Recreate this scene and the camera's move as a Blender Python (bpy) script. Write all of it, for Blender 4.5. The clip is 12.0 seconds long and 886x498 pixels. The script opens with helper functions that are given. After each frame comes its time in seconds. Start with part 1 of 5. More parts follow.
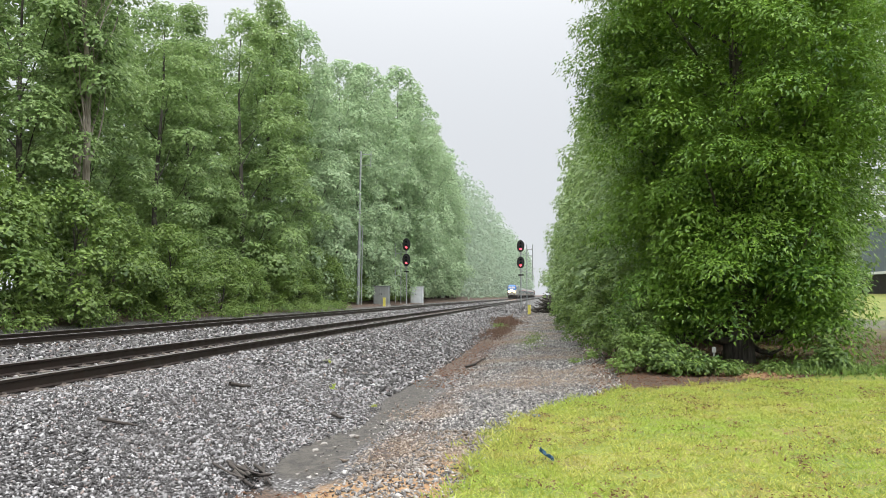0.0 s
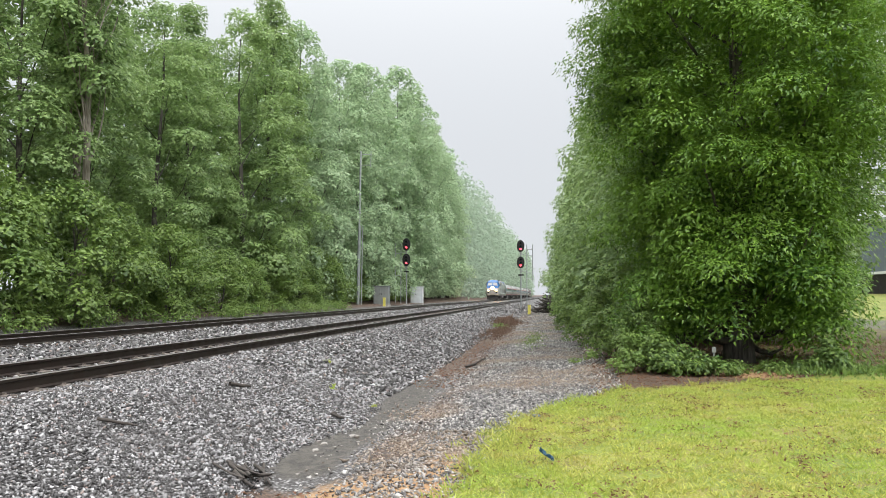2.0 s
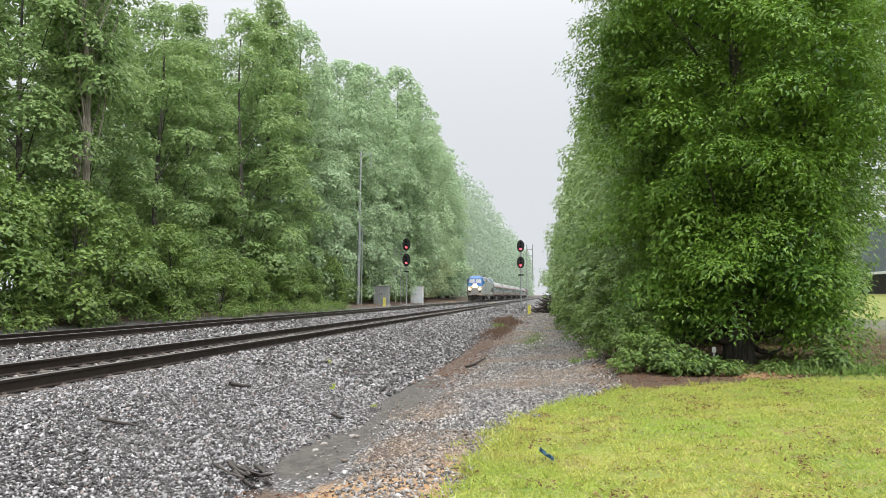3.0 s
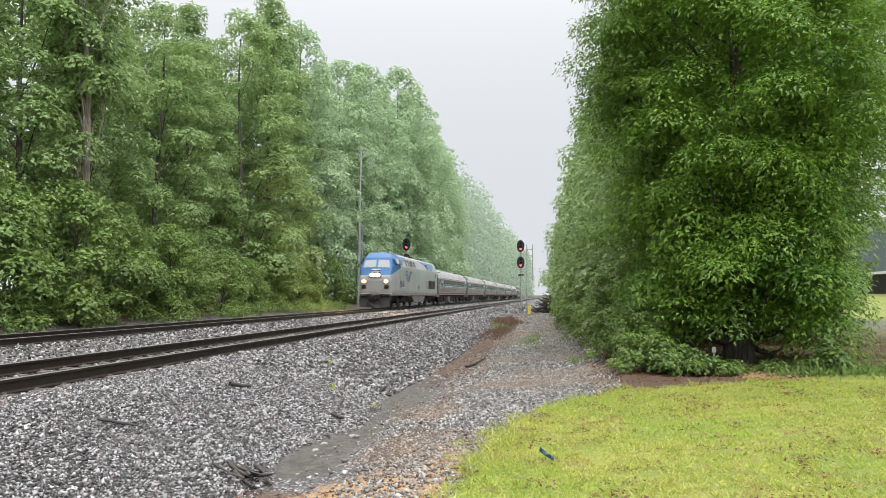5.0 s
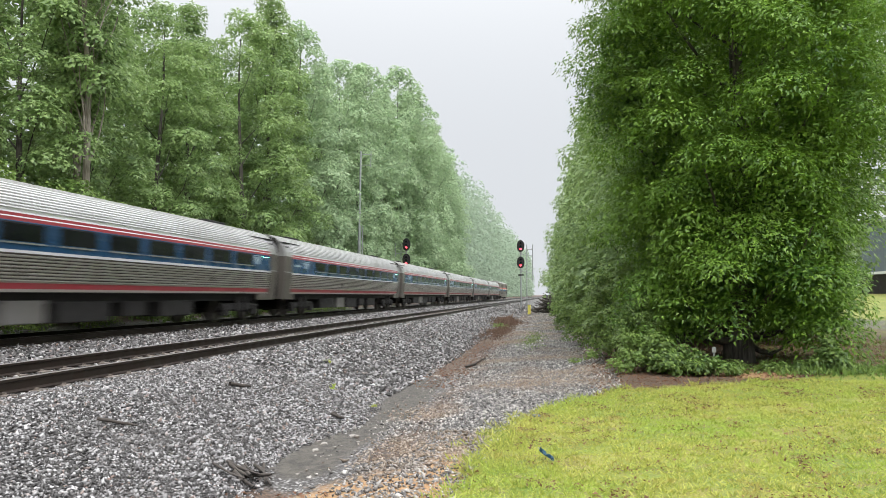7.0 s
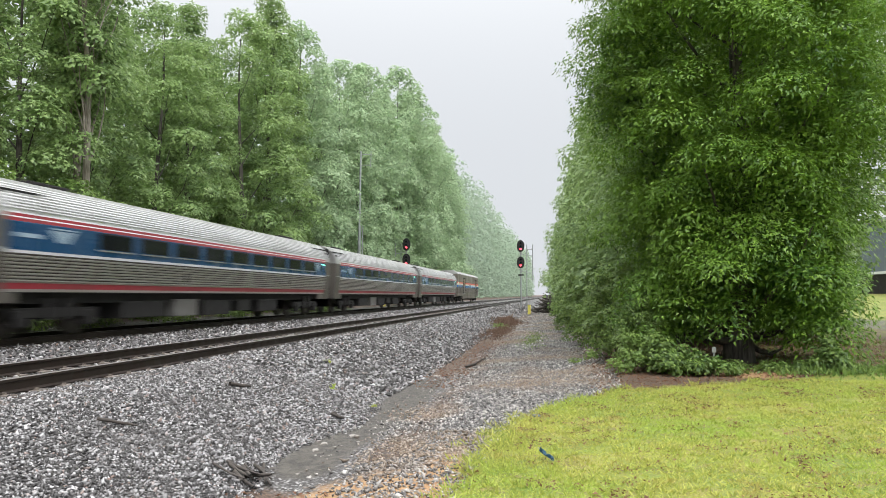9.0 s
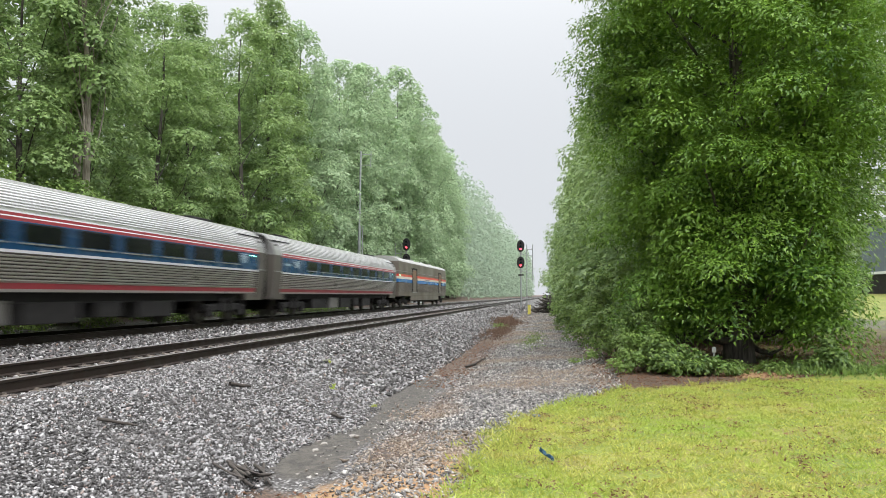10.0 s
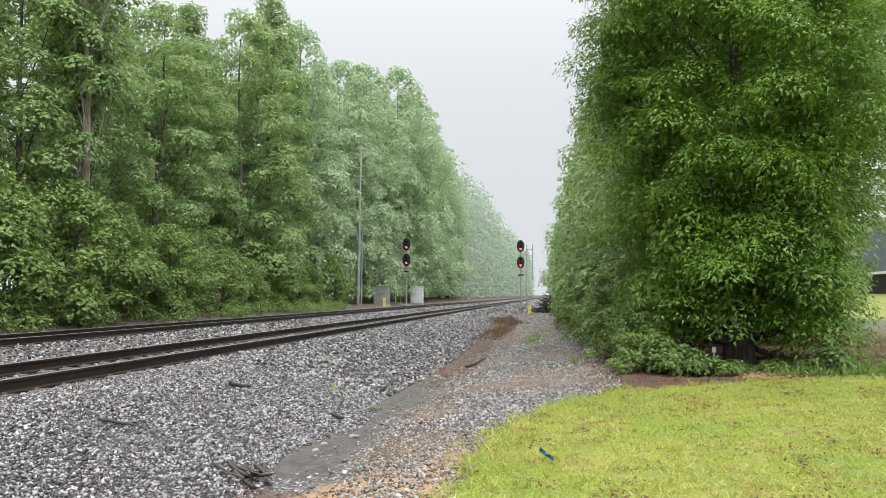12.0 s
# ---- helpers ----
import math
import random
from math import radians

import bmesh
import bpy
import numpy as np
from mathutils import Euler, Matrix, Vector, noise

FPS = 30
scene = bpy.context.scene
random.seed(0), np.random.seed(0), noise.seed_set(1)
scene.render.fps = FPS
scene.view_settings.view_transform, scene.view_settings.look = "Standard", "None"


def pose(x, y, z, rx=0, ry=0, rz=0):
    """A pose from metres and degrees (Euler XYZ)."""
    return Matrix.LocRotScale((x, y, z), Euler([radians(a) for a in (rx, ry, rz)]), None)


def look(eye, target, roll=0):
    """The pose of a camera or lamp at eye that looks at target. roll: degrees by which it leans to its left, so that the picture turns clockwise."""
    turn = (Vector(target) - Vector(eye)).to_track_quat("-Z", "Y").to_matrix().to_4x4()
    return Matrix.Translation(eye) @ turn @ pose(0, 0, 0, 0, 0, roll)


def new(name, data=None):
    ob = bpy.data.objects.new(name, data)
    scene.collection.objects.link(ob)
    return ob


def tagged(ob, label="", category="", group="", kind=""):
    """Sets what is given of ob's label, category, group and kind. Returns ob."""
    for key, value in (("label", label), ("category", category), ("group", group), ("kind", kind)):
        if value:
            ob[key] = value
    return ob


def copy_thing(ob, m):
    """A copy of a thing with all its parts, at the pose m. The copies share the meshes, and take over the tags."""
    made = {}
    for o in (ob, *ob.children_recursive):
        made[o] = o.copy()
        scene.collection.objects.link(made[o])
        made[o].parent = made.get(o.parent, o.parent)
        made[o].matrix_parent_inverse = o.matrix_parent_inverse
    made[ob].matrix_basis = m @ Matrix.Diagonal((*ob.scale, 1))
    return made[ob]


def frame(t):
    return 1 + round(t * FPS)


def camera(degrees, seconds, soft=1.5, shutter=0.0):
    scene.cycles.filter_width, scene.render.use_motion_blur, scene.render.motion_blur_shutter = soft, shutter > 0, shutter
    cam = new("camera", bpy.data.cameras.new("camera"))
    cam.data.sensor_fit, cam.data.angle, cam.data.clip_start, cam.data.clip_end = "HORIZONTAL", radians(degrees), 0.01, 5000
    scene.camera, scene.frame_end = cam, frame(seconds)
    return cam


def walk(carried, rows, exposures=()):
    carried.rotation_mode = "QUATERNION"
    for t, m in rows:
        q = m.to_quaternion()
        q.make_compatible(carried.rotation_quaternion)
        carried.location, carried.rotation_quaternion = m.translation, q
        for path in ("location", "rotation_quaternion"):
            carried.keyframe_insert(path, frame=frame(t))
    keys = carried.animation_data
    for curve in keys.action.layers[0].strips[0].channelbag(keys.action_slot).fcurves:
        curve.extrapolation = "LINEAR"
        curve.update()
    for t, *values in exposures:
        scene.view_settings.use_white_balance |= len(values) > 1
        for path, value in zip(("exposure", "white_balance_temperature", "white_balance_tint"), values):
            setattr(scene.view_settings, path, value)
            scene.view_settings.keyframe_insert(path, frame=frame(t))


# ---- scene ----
cam = camera(61.54, 12.0, soft=0.6, shutter=0.5)
EYE = Vector((0.0, 0.0, 1.022))
VIEW = look(EYE, EYE + Vector((-0.14995, 0.98673, 0.06225)))
walk(cam, [(0.0, VIEW), (12.0, VIEW)], exposures=[(0.0, 0.0), (12.0, 0.0)])

# ---------------------------------------------------------------- light: overcast, misty rain
world = bpy.data.worlds.new("overcast_sky")
scene.world = world
world.use_nodes = True
wn, wl = world.node_tree.nodes, world.node_tree.links
bg = wn["Background"]
sky = wn.new("ShaderNodeTexSky")
sky.sky_type = "NISHITA"
sky.sun_disc = False
sky.sun_elevation, sky.sun_rotation = radians(49.5), radians(155)
sky.dust_density = 6.0
coord = wn.new("ShaderNodeTexCoord")
split = wn.new("ShaderNodeSeparateXYZ")
wl.new(coord.outputs["Generated"], split.inputs[0])
cube = wn.new("ShaderNodeMath")
cube.operation = "POWER"
cube.use_clamp = True
wl.new(split.outputs[2], cube.inputs[0])
cube.inputs[1].default_value = 3.2
cloud = wn.new("ShaderNodeMix")
cloud.data_type = "RGBA"
wl.new(cube.outputs[0], cloud.inputs[0])
cloud.inputs[6].default_value = (7.5, 7.8, 8.2, 1)
cloud.inputs[7].default_value = (50, 50.5, 51, 1)
veil = wn.new("ShaderNodeMix")
veil.data_type = "RGBA"
veil.inputs[0].default_value = 0.96
wl.new(sky.outputs[0], veil.inputs[6])
wl.new(cloud.outputs[2], veil.inputs[7])
wl.new(veil.outputs[2], bg.inputs[0])
bg.inputs[1].default_value = 0.1

sun = new("sun", bpy.data.lights.new("sun", "SUN"))
sun.data.energy, sun.data.angle, sun.data.color = 2.05, radians(30), (1.0, 0.99, 0.985)
sun.matrix_world = look((0, 0, 52), (-19.0, 40.0, 0))


# ---------------------------------------------------------------- materials
class Nodes:
    """A material and short ways to join its nodes."""

    def __init__(self, name):
        self.m = bpy.data.materials.new(name)
        self.m.use_nodes = True
        self.n, self.l = self.m.node_tree.nodes, self.m.node_tree.links
        self.bsdf = self.n["Principled BSDF"]
        self.pos = self.n.new("ShaderNodeTexCoord").outputs["Object"]

    def put(self, socket, value):
        if hasattr(value, "links"):
            self.l.new(value, socket)
        else:
            socket.default_value = value

    def world_pos(self):
        return self.n.new("ShaderNodeNewGeometry").outputs["Position"]

    def noise(self, scale, detail=4.0, vec=None, rough=0.55, dist=0.0):
        t = self.n.new("ShaderNodeTexNoise")
        t.inputs["Scale"].default_value, t.inputs["Detail"].default_value = scale, detail
        t.inputs["Roughness"].default_value, t.inputs["Distortion"].default_value = rough, dist
        self.l.new(vec if vec is not None else self.pos, t.inputs["Vector"])
        return t.outputs["Fac"]

    def cells(self, scale, vec=None, out="Color"):
        t = self.n.new("ShaderNodeTexVoronoi")
        t.inputs["Scale"].default_value = scale
        self.l.new(vec if vec is not None else self.pos, t.inputs["Vector"])
        return t.outputs[out]

    def ramp(self, fac, stops, linear=True):
        r = self.n.new("ShaderNodeValToRGB")
        e = r.color_ramp.elements
        while len(e) < len(stops):
            e.new(0.5)
        for k, (p, c) in zip(e, stops):
            k.position = p
            k.color = (*c, 1) if isinstance(c, tuple) else (c, c, c, 1)
        self.l.new(fac, r.inputs[0])
        return r.outputs[0]

    def mix(self, fac, a, b, blend="MIX"):
        x = self.n.new("ShaderNodeMix")
        x.data_type, x.blend_type = "RGBA", blend
        for s, v in ((x.inputs[0], fac), (x.inputs[6], a), (x.inputs[7], b)):
            self.put(s, (*v, 1) if isinstance(v, tuple) and len(v) == 3 else v)
        return x.outputs[2]

    def math(self, op, a, b=0.0, clamp=False):
        x = self.n.new("ShaderNodeMath")
        x.operation, x.use_clamp = op, clamp
        self.put(x.inputs[0], a), self.put(x.inputs[1], b)
        return x.outputs[0]

    def split(self, vec):
        s = self.n.new("ShaderNodeSeparateXYZ")
        self.l.new(vec, s.inputs[0])
        return s.outputs

    def attr(self, name):
        a = self.n.new("ShaderNodeAttribute")
        a.attribute_name = name
        s = self.n.new("ShaderNodeSeparateColor")
        self.l.new(a.outputs["Color"], s.inputs[0])
        return s.outputs[0], s.outputs[1], s.outputs[2], a.outputs["Alpha"]

    def bump(self, height, strength=0.4, dist=0.01):
        b = self.n.new("ShaderNodeBump")
        b.inputs["Strength"].default_value, b.inputs["Distance"].default_value = strength, dist
        self.l.new(height, b.inputs["Height"])
        self.l.new(b.outputs[0], self.bsdf.inputs["Normal"])

    def done(self, color, rough=0.6, metal=0.0, spec=0.5, **more):
        for key, v in (("Base Color", color), ("Roughness", rough), ("Metallic", metal), ("Specular IOR Level", spec), *more.items()):
            self.put(self.bsdf.inputs[key], (*v, 1) if isinstance(v, tuple) and len(v) == 3 else v)
        return self.m

    def island(self):
        return self.n.new("ShaderNodeNewGeometry").outputs["Random Per Island"]


def painted(name, color, rough=0.45, metal=0.0, dirt=0.25, scale=3.0, grime=(0.09, 0.075, 0.06)):
    k = Nodes(name)
    big, fine = k.noise(scale, 5), k.noise(scale * 17, 3)
    f = k.math("MULTIPLY", k.ramp(big, [(0.42, 0.0), (0.75, 1.0)]), dirt)
    c = k.mix(f, color, grime)
    c = k.mix(k.math("MULTIPLY", fine, 0.18), c, tuple(v * 0.6 for v in color))
    k.bump(fine, 0.08, 0.004)
    return k.done(c, k.ramp(big, [(0.3, rough * 0.8), (0.7, min(1, rough * 1.35))]), metal)


def leafy(name, dark, mid, light, rough=0.5, patch=0.35, clear=0.35, gloss=0.4, patches=()):
    k = Nodes(name)
    c = k.ramp(k.island(), [(0.0, dark), (0.5, mid), (1.0, light)])
    p = k.ramp(k.noise(patch, 3, k.world_pos()), [(0.35, 0.0), (0.68, 1.0)])
    c = k.mix(k.math("MULTIPLY", p, 0.55), c, light)
    for scale, lo, hi, amount, tint in patches:
        f = k.ramp(k.noise(scale, 4, k.world_pos(), 0.65), [(lo, 0.0), (hi, amount)])
        c = k.mix(f, c, tint)
    k.done(c, rough, 0, gloss)
    t = k.n.new("ShaderNodeBsdfTranslucent")
    k.l.new(k.mix(0.5, c, light), t.inputs[0])
    s = k.n.new("ShaderNodeMixShader")
    s.inputs[0].default_value = clear
    k.l.new(k.bsdf.outputs[0], s.inputs[1]), k.l.new(t.outputs[0], s.inputs[2])
    k.l.new(s.outputs[0], k.n["Material Output"].inputs[0])
    return k.m


def glowing(name, color, strength):
    k = Nodes(name)
    return k.done(color, 0.2, **{"Emission Color": color, "Emission Strength": strength})


def bark(name, a, b):
    k = Nodes(name)
    s = k.n.new("ShaderNodeMapping")
    s.inputs["Scale"].default_value = (6, 6, 0.8)
    k.l.new(k.pos, s.inputs[0])
    f = k.noise(2.5, 6, s.outputs[0])
    k.bump(f, 0.6, 0.03)
    return k.done(k.mix(k.ramp(f, [(0.35, 0.0), (0.65, 1.0)]), a, b), 0.9)


def stone(name, stops, rough=0.45, fine=60.0, tan=0.0):
    k = Nodes(name)
    c = k.ramp(k.island(), stops)
    g = k.noise(fine, 4)
    c = k.mix(k.math("MULTIPLY", g, 0.4), c, (0.05, 0.046, 0.044))
    damp = k.noise(0.9, 4)
    c = k.mix(k.ramp(damp, [(0.45, 0.0), (0.7, 0.45)]), c, (0.09, 0.083, 0.08))
    if tan:
        c = k.mix(k.ramp(k.noise(tan, 4, k.world_pos()), [(0.47, 0.0), (0.6, 0.55)]), c, (0.33, 0.235, 0.15))
    k.bump(g, 0.25, 0.006)
    return k.done(c, k.ramp(damp, [(0.3, rough * 0.75), (0.7, rough * 1.3)]), 0, 0.5)


def ground_material():
    k = Nodes("ground_cover")
    g, mud, clay, litter = k.attr("zone")
    p = k.pos
    n1, n2, n3 = k.noise(1.3, 6, p), k.noise(9, 5, p), k.noise(60, 4, p)
    cell, edge = k.cells(32, p), k.cells(32, p, "Distance")
    grey = k.n.new("ShaderNodeRGBToBW")
    k.l.new(cell, grey.inputs[0])
    gravel = k.ramp(grey.outputs[0], [(0.15, (0.04, 0.038, 0.037)), (0.5, (0.13, 0.124, 0.122)), (0.85, (0.40, 0.39, 0.385))])
    gravel = k.mix(k.ramp(edge, [(0.3, 0.0), (0.75, 1.0)]), gravel, (0.035, 0.03, 0.028))
    mud_c = k.mix(k.ramp(n2, [(0.35, 0.0), (0.65, 1.0)]), (0.042, 0.038, 0.034), (0.10, 0.088, 0.075))
    clay_c = k.mix(k.ramp(n2, [(0.3, 0.0), (0.7, 1.0)]), (0.29, 0.155, 0.07), (0.36, 0.245, 0.13))
    lit_c = k.mix(k.ramp(k.noise(28, 4, p), [(0.38, 0.0), (0.62, 1.0)]), (0.035, 0.024, 0.018), (0.15, 0.095, 0.065))
    grass = k.mix(k.ramp(n1, [(0.35, 0.0), (0.65, 1.0)]), (0.15, 0.225, 0.025), (0.31, 0.30, 0.06))
    grass = k.mix(k.ramp(k.noise(3.2, 6, p, 0.7), [(0.5, 0.0), (0.66, 0.9)]), grass, (0.23, 0.155, 0.07))
    grass = k.mix(k.ramp(k.noise(45, 4, p, 0.7), [(0.45, 0.0), (0.62, 0.55)]), grass, (0.08, 0.10, 0.02))

    def soft(a, w=0.9):
        v = k.math("ADD", a, k.math("MULTIPLY", k.math("SUBTRACT", k.noise(4.5, 6, p, 0.65), 0.5), w))
        return k.ramp(v, [(0.36, 0.0), (0.62, 1.0)])

    c = k.mix(soft(litter), gravel, lit_c)
    c = k.mix(soft(clay), c, clay_c)
    c = k.mix(soft(mud, 0.6), c, mud_c)
    c = k.mix(soft(g, 1.2), c, grass)
    h = k.math("ADD", k.math("MULTIPLY", edge, -0.6), k.math("MULTIPLY", n3, 0.7))
    k.bump(h, 0.6, 0.03)
    rough = k.mix(soft(mud, 0.6), (0.65, 0.65, 0.65), (0.58, 0.58, 0.58))
    return k.done(c, rough, 0, 0.4)


M = dict(
    ground=ground_material(),
    ballast=stone("ballast_granite", [(0, (0.014, 0.013, 0.013)), (0.40, (0.042, 0.039, 0.039)), (0.62, (0.19, 0.182, 0.182)), (0.94, (0.62, 0.61, 0.615)), (1, (0.24, 0.15, 0.115))], 0.42),
    pebble=stone("road_pebble", [(0, (0.045, 0.041, 0.039)), (0.35, (0.15, 0.142, 0.138)), (0.7, (0.42, 0.395, 0.365)), (1, (0.70, 0.67, 0.63))], tan=0.45),
    rail=painted("rusty_rail_steel", (0.026, 0.018, 0.014), 0.5, 0.3, 0.35, 4, (0.06, 0.035, 0.025)),
    railhead=painted("worn_rail_head", (0.28, 0.26, 0.25), 0.35, 0.8, 0.35, 2, (0.09, 0.06, 0.045)),
    tie=painted("creosoted_tie_wood", (0.06, 0.045, 0.035), 0.85, 0, 0.6, 8, (0.13, 0.10, 0.08)),
    plate=painted("tie_plate_steel", (0.30, 0.26, 0.23), 0.5, 0.4, 0.5, 20),
    tank=painted("grimy_grey_tank", (0.17, 0.165, 0.16), 0.5, 0.2, 0.5, 1.0),
    plough=painted("grimy_plough_steel", (0.02, 0.019, 0.018), 0.6, 0.2, 0.5, 2),
    vest=painted("plain_vestibule_steel", (0.44, 0.44, 0.435), 0.34, 0.6, 0.5, 0.8, (0.13, 0.115, 0.10)),
    blue=painted("blue_paint", (0.02, 0.15, 0.46), 0.22, 0.1, 0.1, 1.0, (0.05, 0.08, 0.14)),
    navy=painted("coach_band_blue", (0.012, 0.065, 0.16), 0.25, 0.1, 0.15, 1.2),
    red=painted("red_stripe_paint", (0.70, 0.06, 0.035), 0.35, 0, 0.12, 1.0),
    dullred=painted("dusty_red_stripe", (0.34, 0.035, 0.05), 0.4, 0, 0.35, 1.0),
    cream=painted("white_stripe_paint", (0.72, 0.68, 0.58), 0.4, 0, 0.12, 1.0),
    sidesteel=painted("grimy_side_fluting", (0.56, 0.54, 0.51), 0.3, 0.7, 0.32, 0.4, (0.2, 0.17, 0.145)),
    # grime plus the shade between the flutes, painted as one dark colour
    groove=painted("shaded_dirty_groove", (0.075, 0.065, 0.056), 0.6, 0.2, 0.5, 0.6, (0.05, 0.042, 0.035)),
    taupe=painted("dirty_end_steel", (0.15, 0.135, 0.12), 0.45, 0.4, 0.5, 0.9, (0.08, 0.068, 0.058)),
    badge=painted("pale_mark_paint", (0.34, 0.45, 0.55), 0.4, 0, 0.2, 2.0),
    green_lamp=glowing("green_door_lamp_glow", (0.25, 1.0, 0.65), 6.0),
    bagsteel=painted("grimy_stainless", (0.22, 0.19, 0.16), 0.42, 0.5, 0.5, 0.5, (0.125, 0.10, 0.08)),
    roofsteel=painted("bright_roof_steel", (0.74, 0.74, 0.74), 0.34, 0.6, 0.36, 0.5, (0.2, 0.185, 0.17)),
    bagroof=painted("pale_baggage_roof", (0.46, 0.46, 0.45), 0.5, 0.3, 0.5, 0.8, (0.22, 0.2, 0.18)),
    plainwhite=painted("white_band_paint", (0.66, 0.67, 0.69), 0.4, 0, 0.2, 1.0),
    # emission added to the lamp reflectors, imitating the orange halo round the lamps
    amber=glowing("added_lamp_halo_glow", (1.0, 0.40, 0.10), 1.9),
    dark=painted("running_gear_black", (0.010, 0.0095, 0.009), 0.85, 0.2, 0.4, 3, (0.07, 0.058, 0.048)),
    gear=painted("dusty_running_gear", (0.010, 0.009, 0.0088), 0.9, 0.0, 0.3, 3, (0.025, 0.022, 0.02)),
    wheel=painted("wheel_steel", (0.10, 0.09, 0.085), 0.4, 0.7, 0.5, 4),
    grille=painted("radiator_grille", (0.008, 0.008, 0.009), 0.6, 0.0, 0.3, 5),
    door=painted("baggage_door_tan", (0.30, 0.19, 0.12), 0.5, 0.1, 0.4, 1.5),
    galv=painted("galvanised_steel", (0.42, 0.44, 0.45), 0.45, 0.6, 0.25, 3),
    cabinet=painted("grey_cabinet_paint", (0.24, 0.255, 0.25), 0.5, 0.1, 0.3, 2),
    cabinet_w=painted("pale_cabinet_paint", (0.62, 0.65, 0.67), 0.45, 0.1, 0.2, 2),
    signal=painted("signal_black", (0.012, 0.012, 0.013), 0.5, 0, 0.2, 4, (0.04, 0.04, 0.04)),
    yellow=painted("yellow_marker", (0.70, 0.62, 0.12), 0.5, 0, 0.2, 6),
    concrete=painted("concrete", (0.36, 0.34, 0.31), 0.8, 0, 0.5, 4),
    deadwood=painted("weathered_wood", (0.05, 0.042, 0.036), 0.85, 0, 0.6, 12, (0.13, 0.11, 0.095)),
    wall=painted("blue_grey_cladding", (0.16, 0.20, 0.25), 0.5, 0.1, 0.2, 0.6),
    wallwhite=painted("white_trim_paint", (0.78, 0.79, 0.8), 0.45, 0, 0.15, 1),
    tape=painted("blue_marking_plastic", (0.015, 0.10, 0.20), 0.4, 0, 0.15, 20),
    oak=leafy("willow_oak_leaf", (0.03, 0.08, 0.015), (0.085, 0.19, 0.028), (0.23, 0.38, 0.05), 0.4, 0.5, 0.36),
    leaf_a=leafy("sweetgum_leaf", (0.07, 0.135, 0.055), (0.185, 0.285, 0.11), (0.36, 0.49, 0.185), 0.42, 0.35, 0.42),
    # pale bluish green with mist haze painted in, for the farther trees
    leaf_b=leafy("haze_paled_leaf", (0.18, 0.27, 0.155), (0.32, 0.44, 0.26), (0.48, 0.60, 0.38), 0.6, 0.35, 0.42, 0.2),
    leaf_c=leafy("undergrowth_leaf", (0.045, 0.095, 0.03), (0.12, 0.205, 0.055), (0.26, 0.37, 0.09), 0.45, 0.5, 0.35),
    # paler and greyer than the near leaves: distance haze painted into the colour
    leaf_far=leafy("hazed_far_leaf", (0.31, 0.40, 0.29), (0.36, 0.45, 0.34), (0.41, 0.50, 0.39), 0.9, 0.35, 0.4, 0.05),
    blade=leafy("lawn_blade", (0.11, 0.20, 0.03), (0.33, 0.40, 0.065), (0.58, 0.56, 0.16), 0.55, 1.1, 0.4, patches=((0.55, 0.44, 0.62, 0.7, (0.25, 0.43, 0.05)), (1.7, 0.55, 0.7, 0.8, (0.40, 0.27, 0.12)), (6.0, 0.56, 0.7, 0.7, (0.14, 0.15, 0.045)))),
    weed=leafy("dead_weed", (0.07, 0.04, 0.028), (0.135, 0.08, 0.058), (0.21, 0.14, 0.10), 0.8),
    litter=leafy("fallen_leaf", (0.07, 0.03, 0.02), (0.15, 0.07, 0.045), (0.26, 0.14, 0.08), 0.7),
    bark=bark("grey_bark", (0.032, 0.028, 0.024), (0.11, 0.098, 0.085)),
    pale_bark=bark("pale_bark", (0.16, 0.135, 0.11), (0.36, 0.32, 0.28)),
)
glass_k = Nodes("dark_coach_glass")
M["glass"] = glass_k.done((0.006, 0.007, 0.009), 0.08, 0.0, 0.25)
# the pale base colour paints the sky's reflection into the glass
screen_k = Nodes("sky_reflection_glass")
M["screen"] = screen_k.done((0.27, 0.29, 0.31), 0.05, 0.0, 0.9)
M["head"] = glowing("headlamp_glow", (1.0, 0.50, 0.14), 2200.0)
M["ditch"] = glowing("ditch_lamp_glow", (1.0, 0.55, 0.18), 220.0)
M["red_lamp"] = glowing("red_signal_glow", (1.0, 0.05, 0.07), 7.0)


# ---------------------------------------------------------------- mesh helpers
def part(name, bm, material, parent=None, label=""):
    """Links a bmesh as one mesh object under its thing."""
    me = bpy.data.meshes.new(name)
    bmesh.ops.recalc_face_normals(bm, faces=bm.faces)
    bm.to_mesh(me)
    bm.free()
    for mat in material if isinstance(material, (list, tuple)) else [material]:
        me.materials.append(mat)
    ob = new(name, me)
    ob.parent = parent
    return tagged(ob, label)


def share(ob, m, parent=None):
    """Another object on the same mesh."""
    o = new(ob.name, ob.data)
    o.parent = parent if parent is not None else ob.parent
    o.matrix_basis = m
    if "label" in ob:
        o["label"] = ob["label"]
    return o


def thing(name, label, category, m=None, group="", kind=""):
    e = new(name)
    e.empty_display_size = 0.2
    e.matrix_basis = m if m is not None else Matrix()
    return tagged(e, label, category, group, kind)


def box(bm, lo, hi, bevel=0.0, mat=0):
    lo, hi = Vector(lo), Vector(hi)
    r = bmesh.ops.create_cube(bm, size=1, matrix=Matrix.LocRotScale((lo + hi) / 2, None, hi - lo))
    fs = list({f for v in r["verts"] for f in v.link_faces})
    for f in fs:
        f.material_index = mat
    if bevel:
        bmesh.ops.bevel(bm, geom=list({e for f in fs for e in f.edges}), offset=bevel, segments=2, affect="EDGES", profile=0.6)
    return bm


def boxed(lo, hi, bevel=0.0):
    return box(bmesh.new(), lo, hi, bevel)


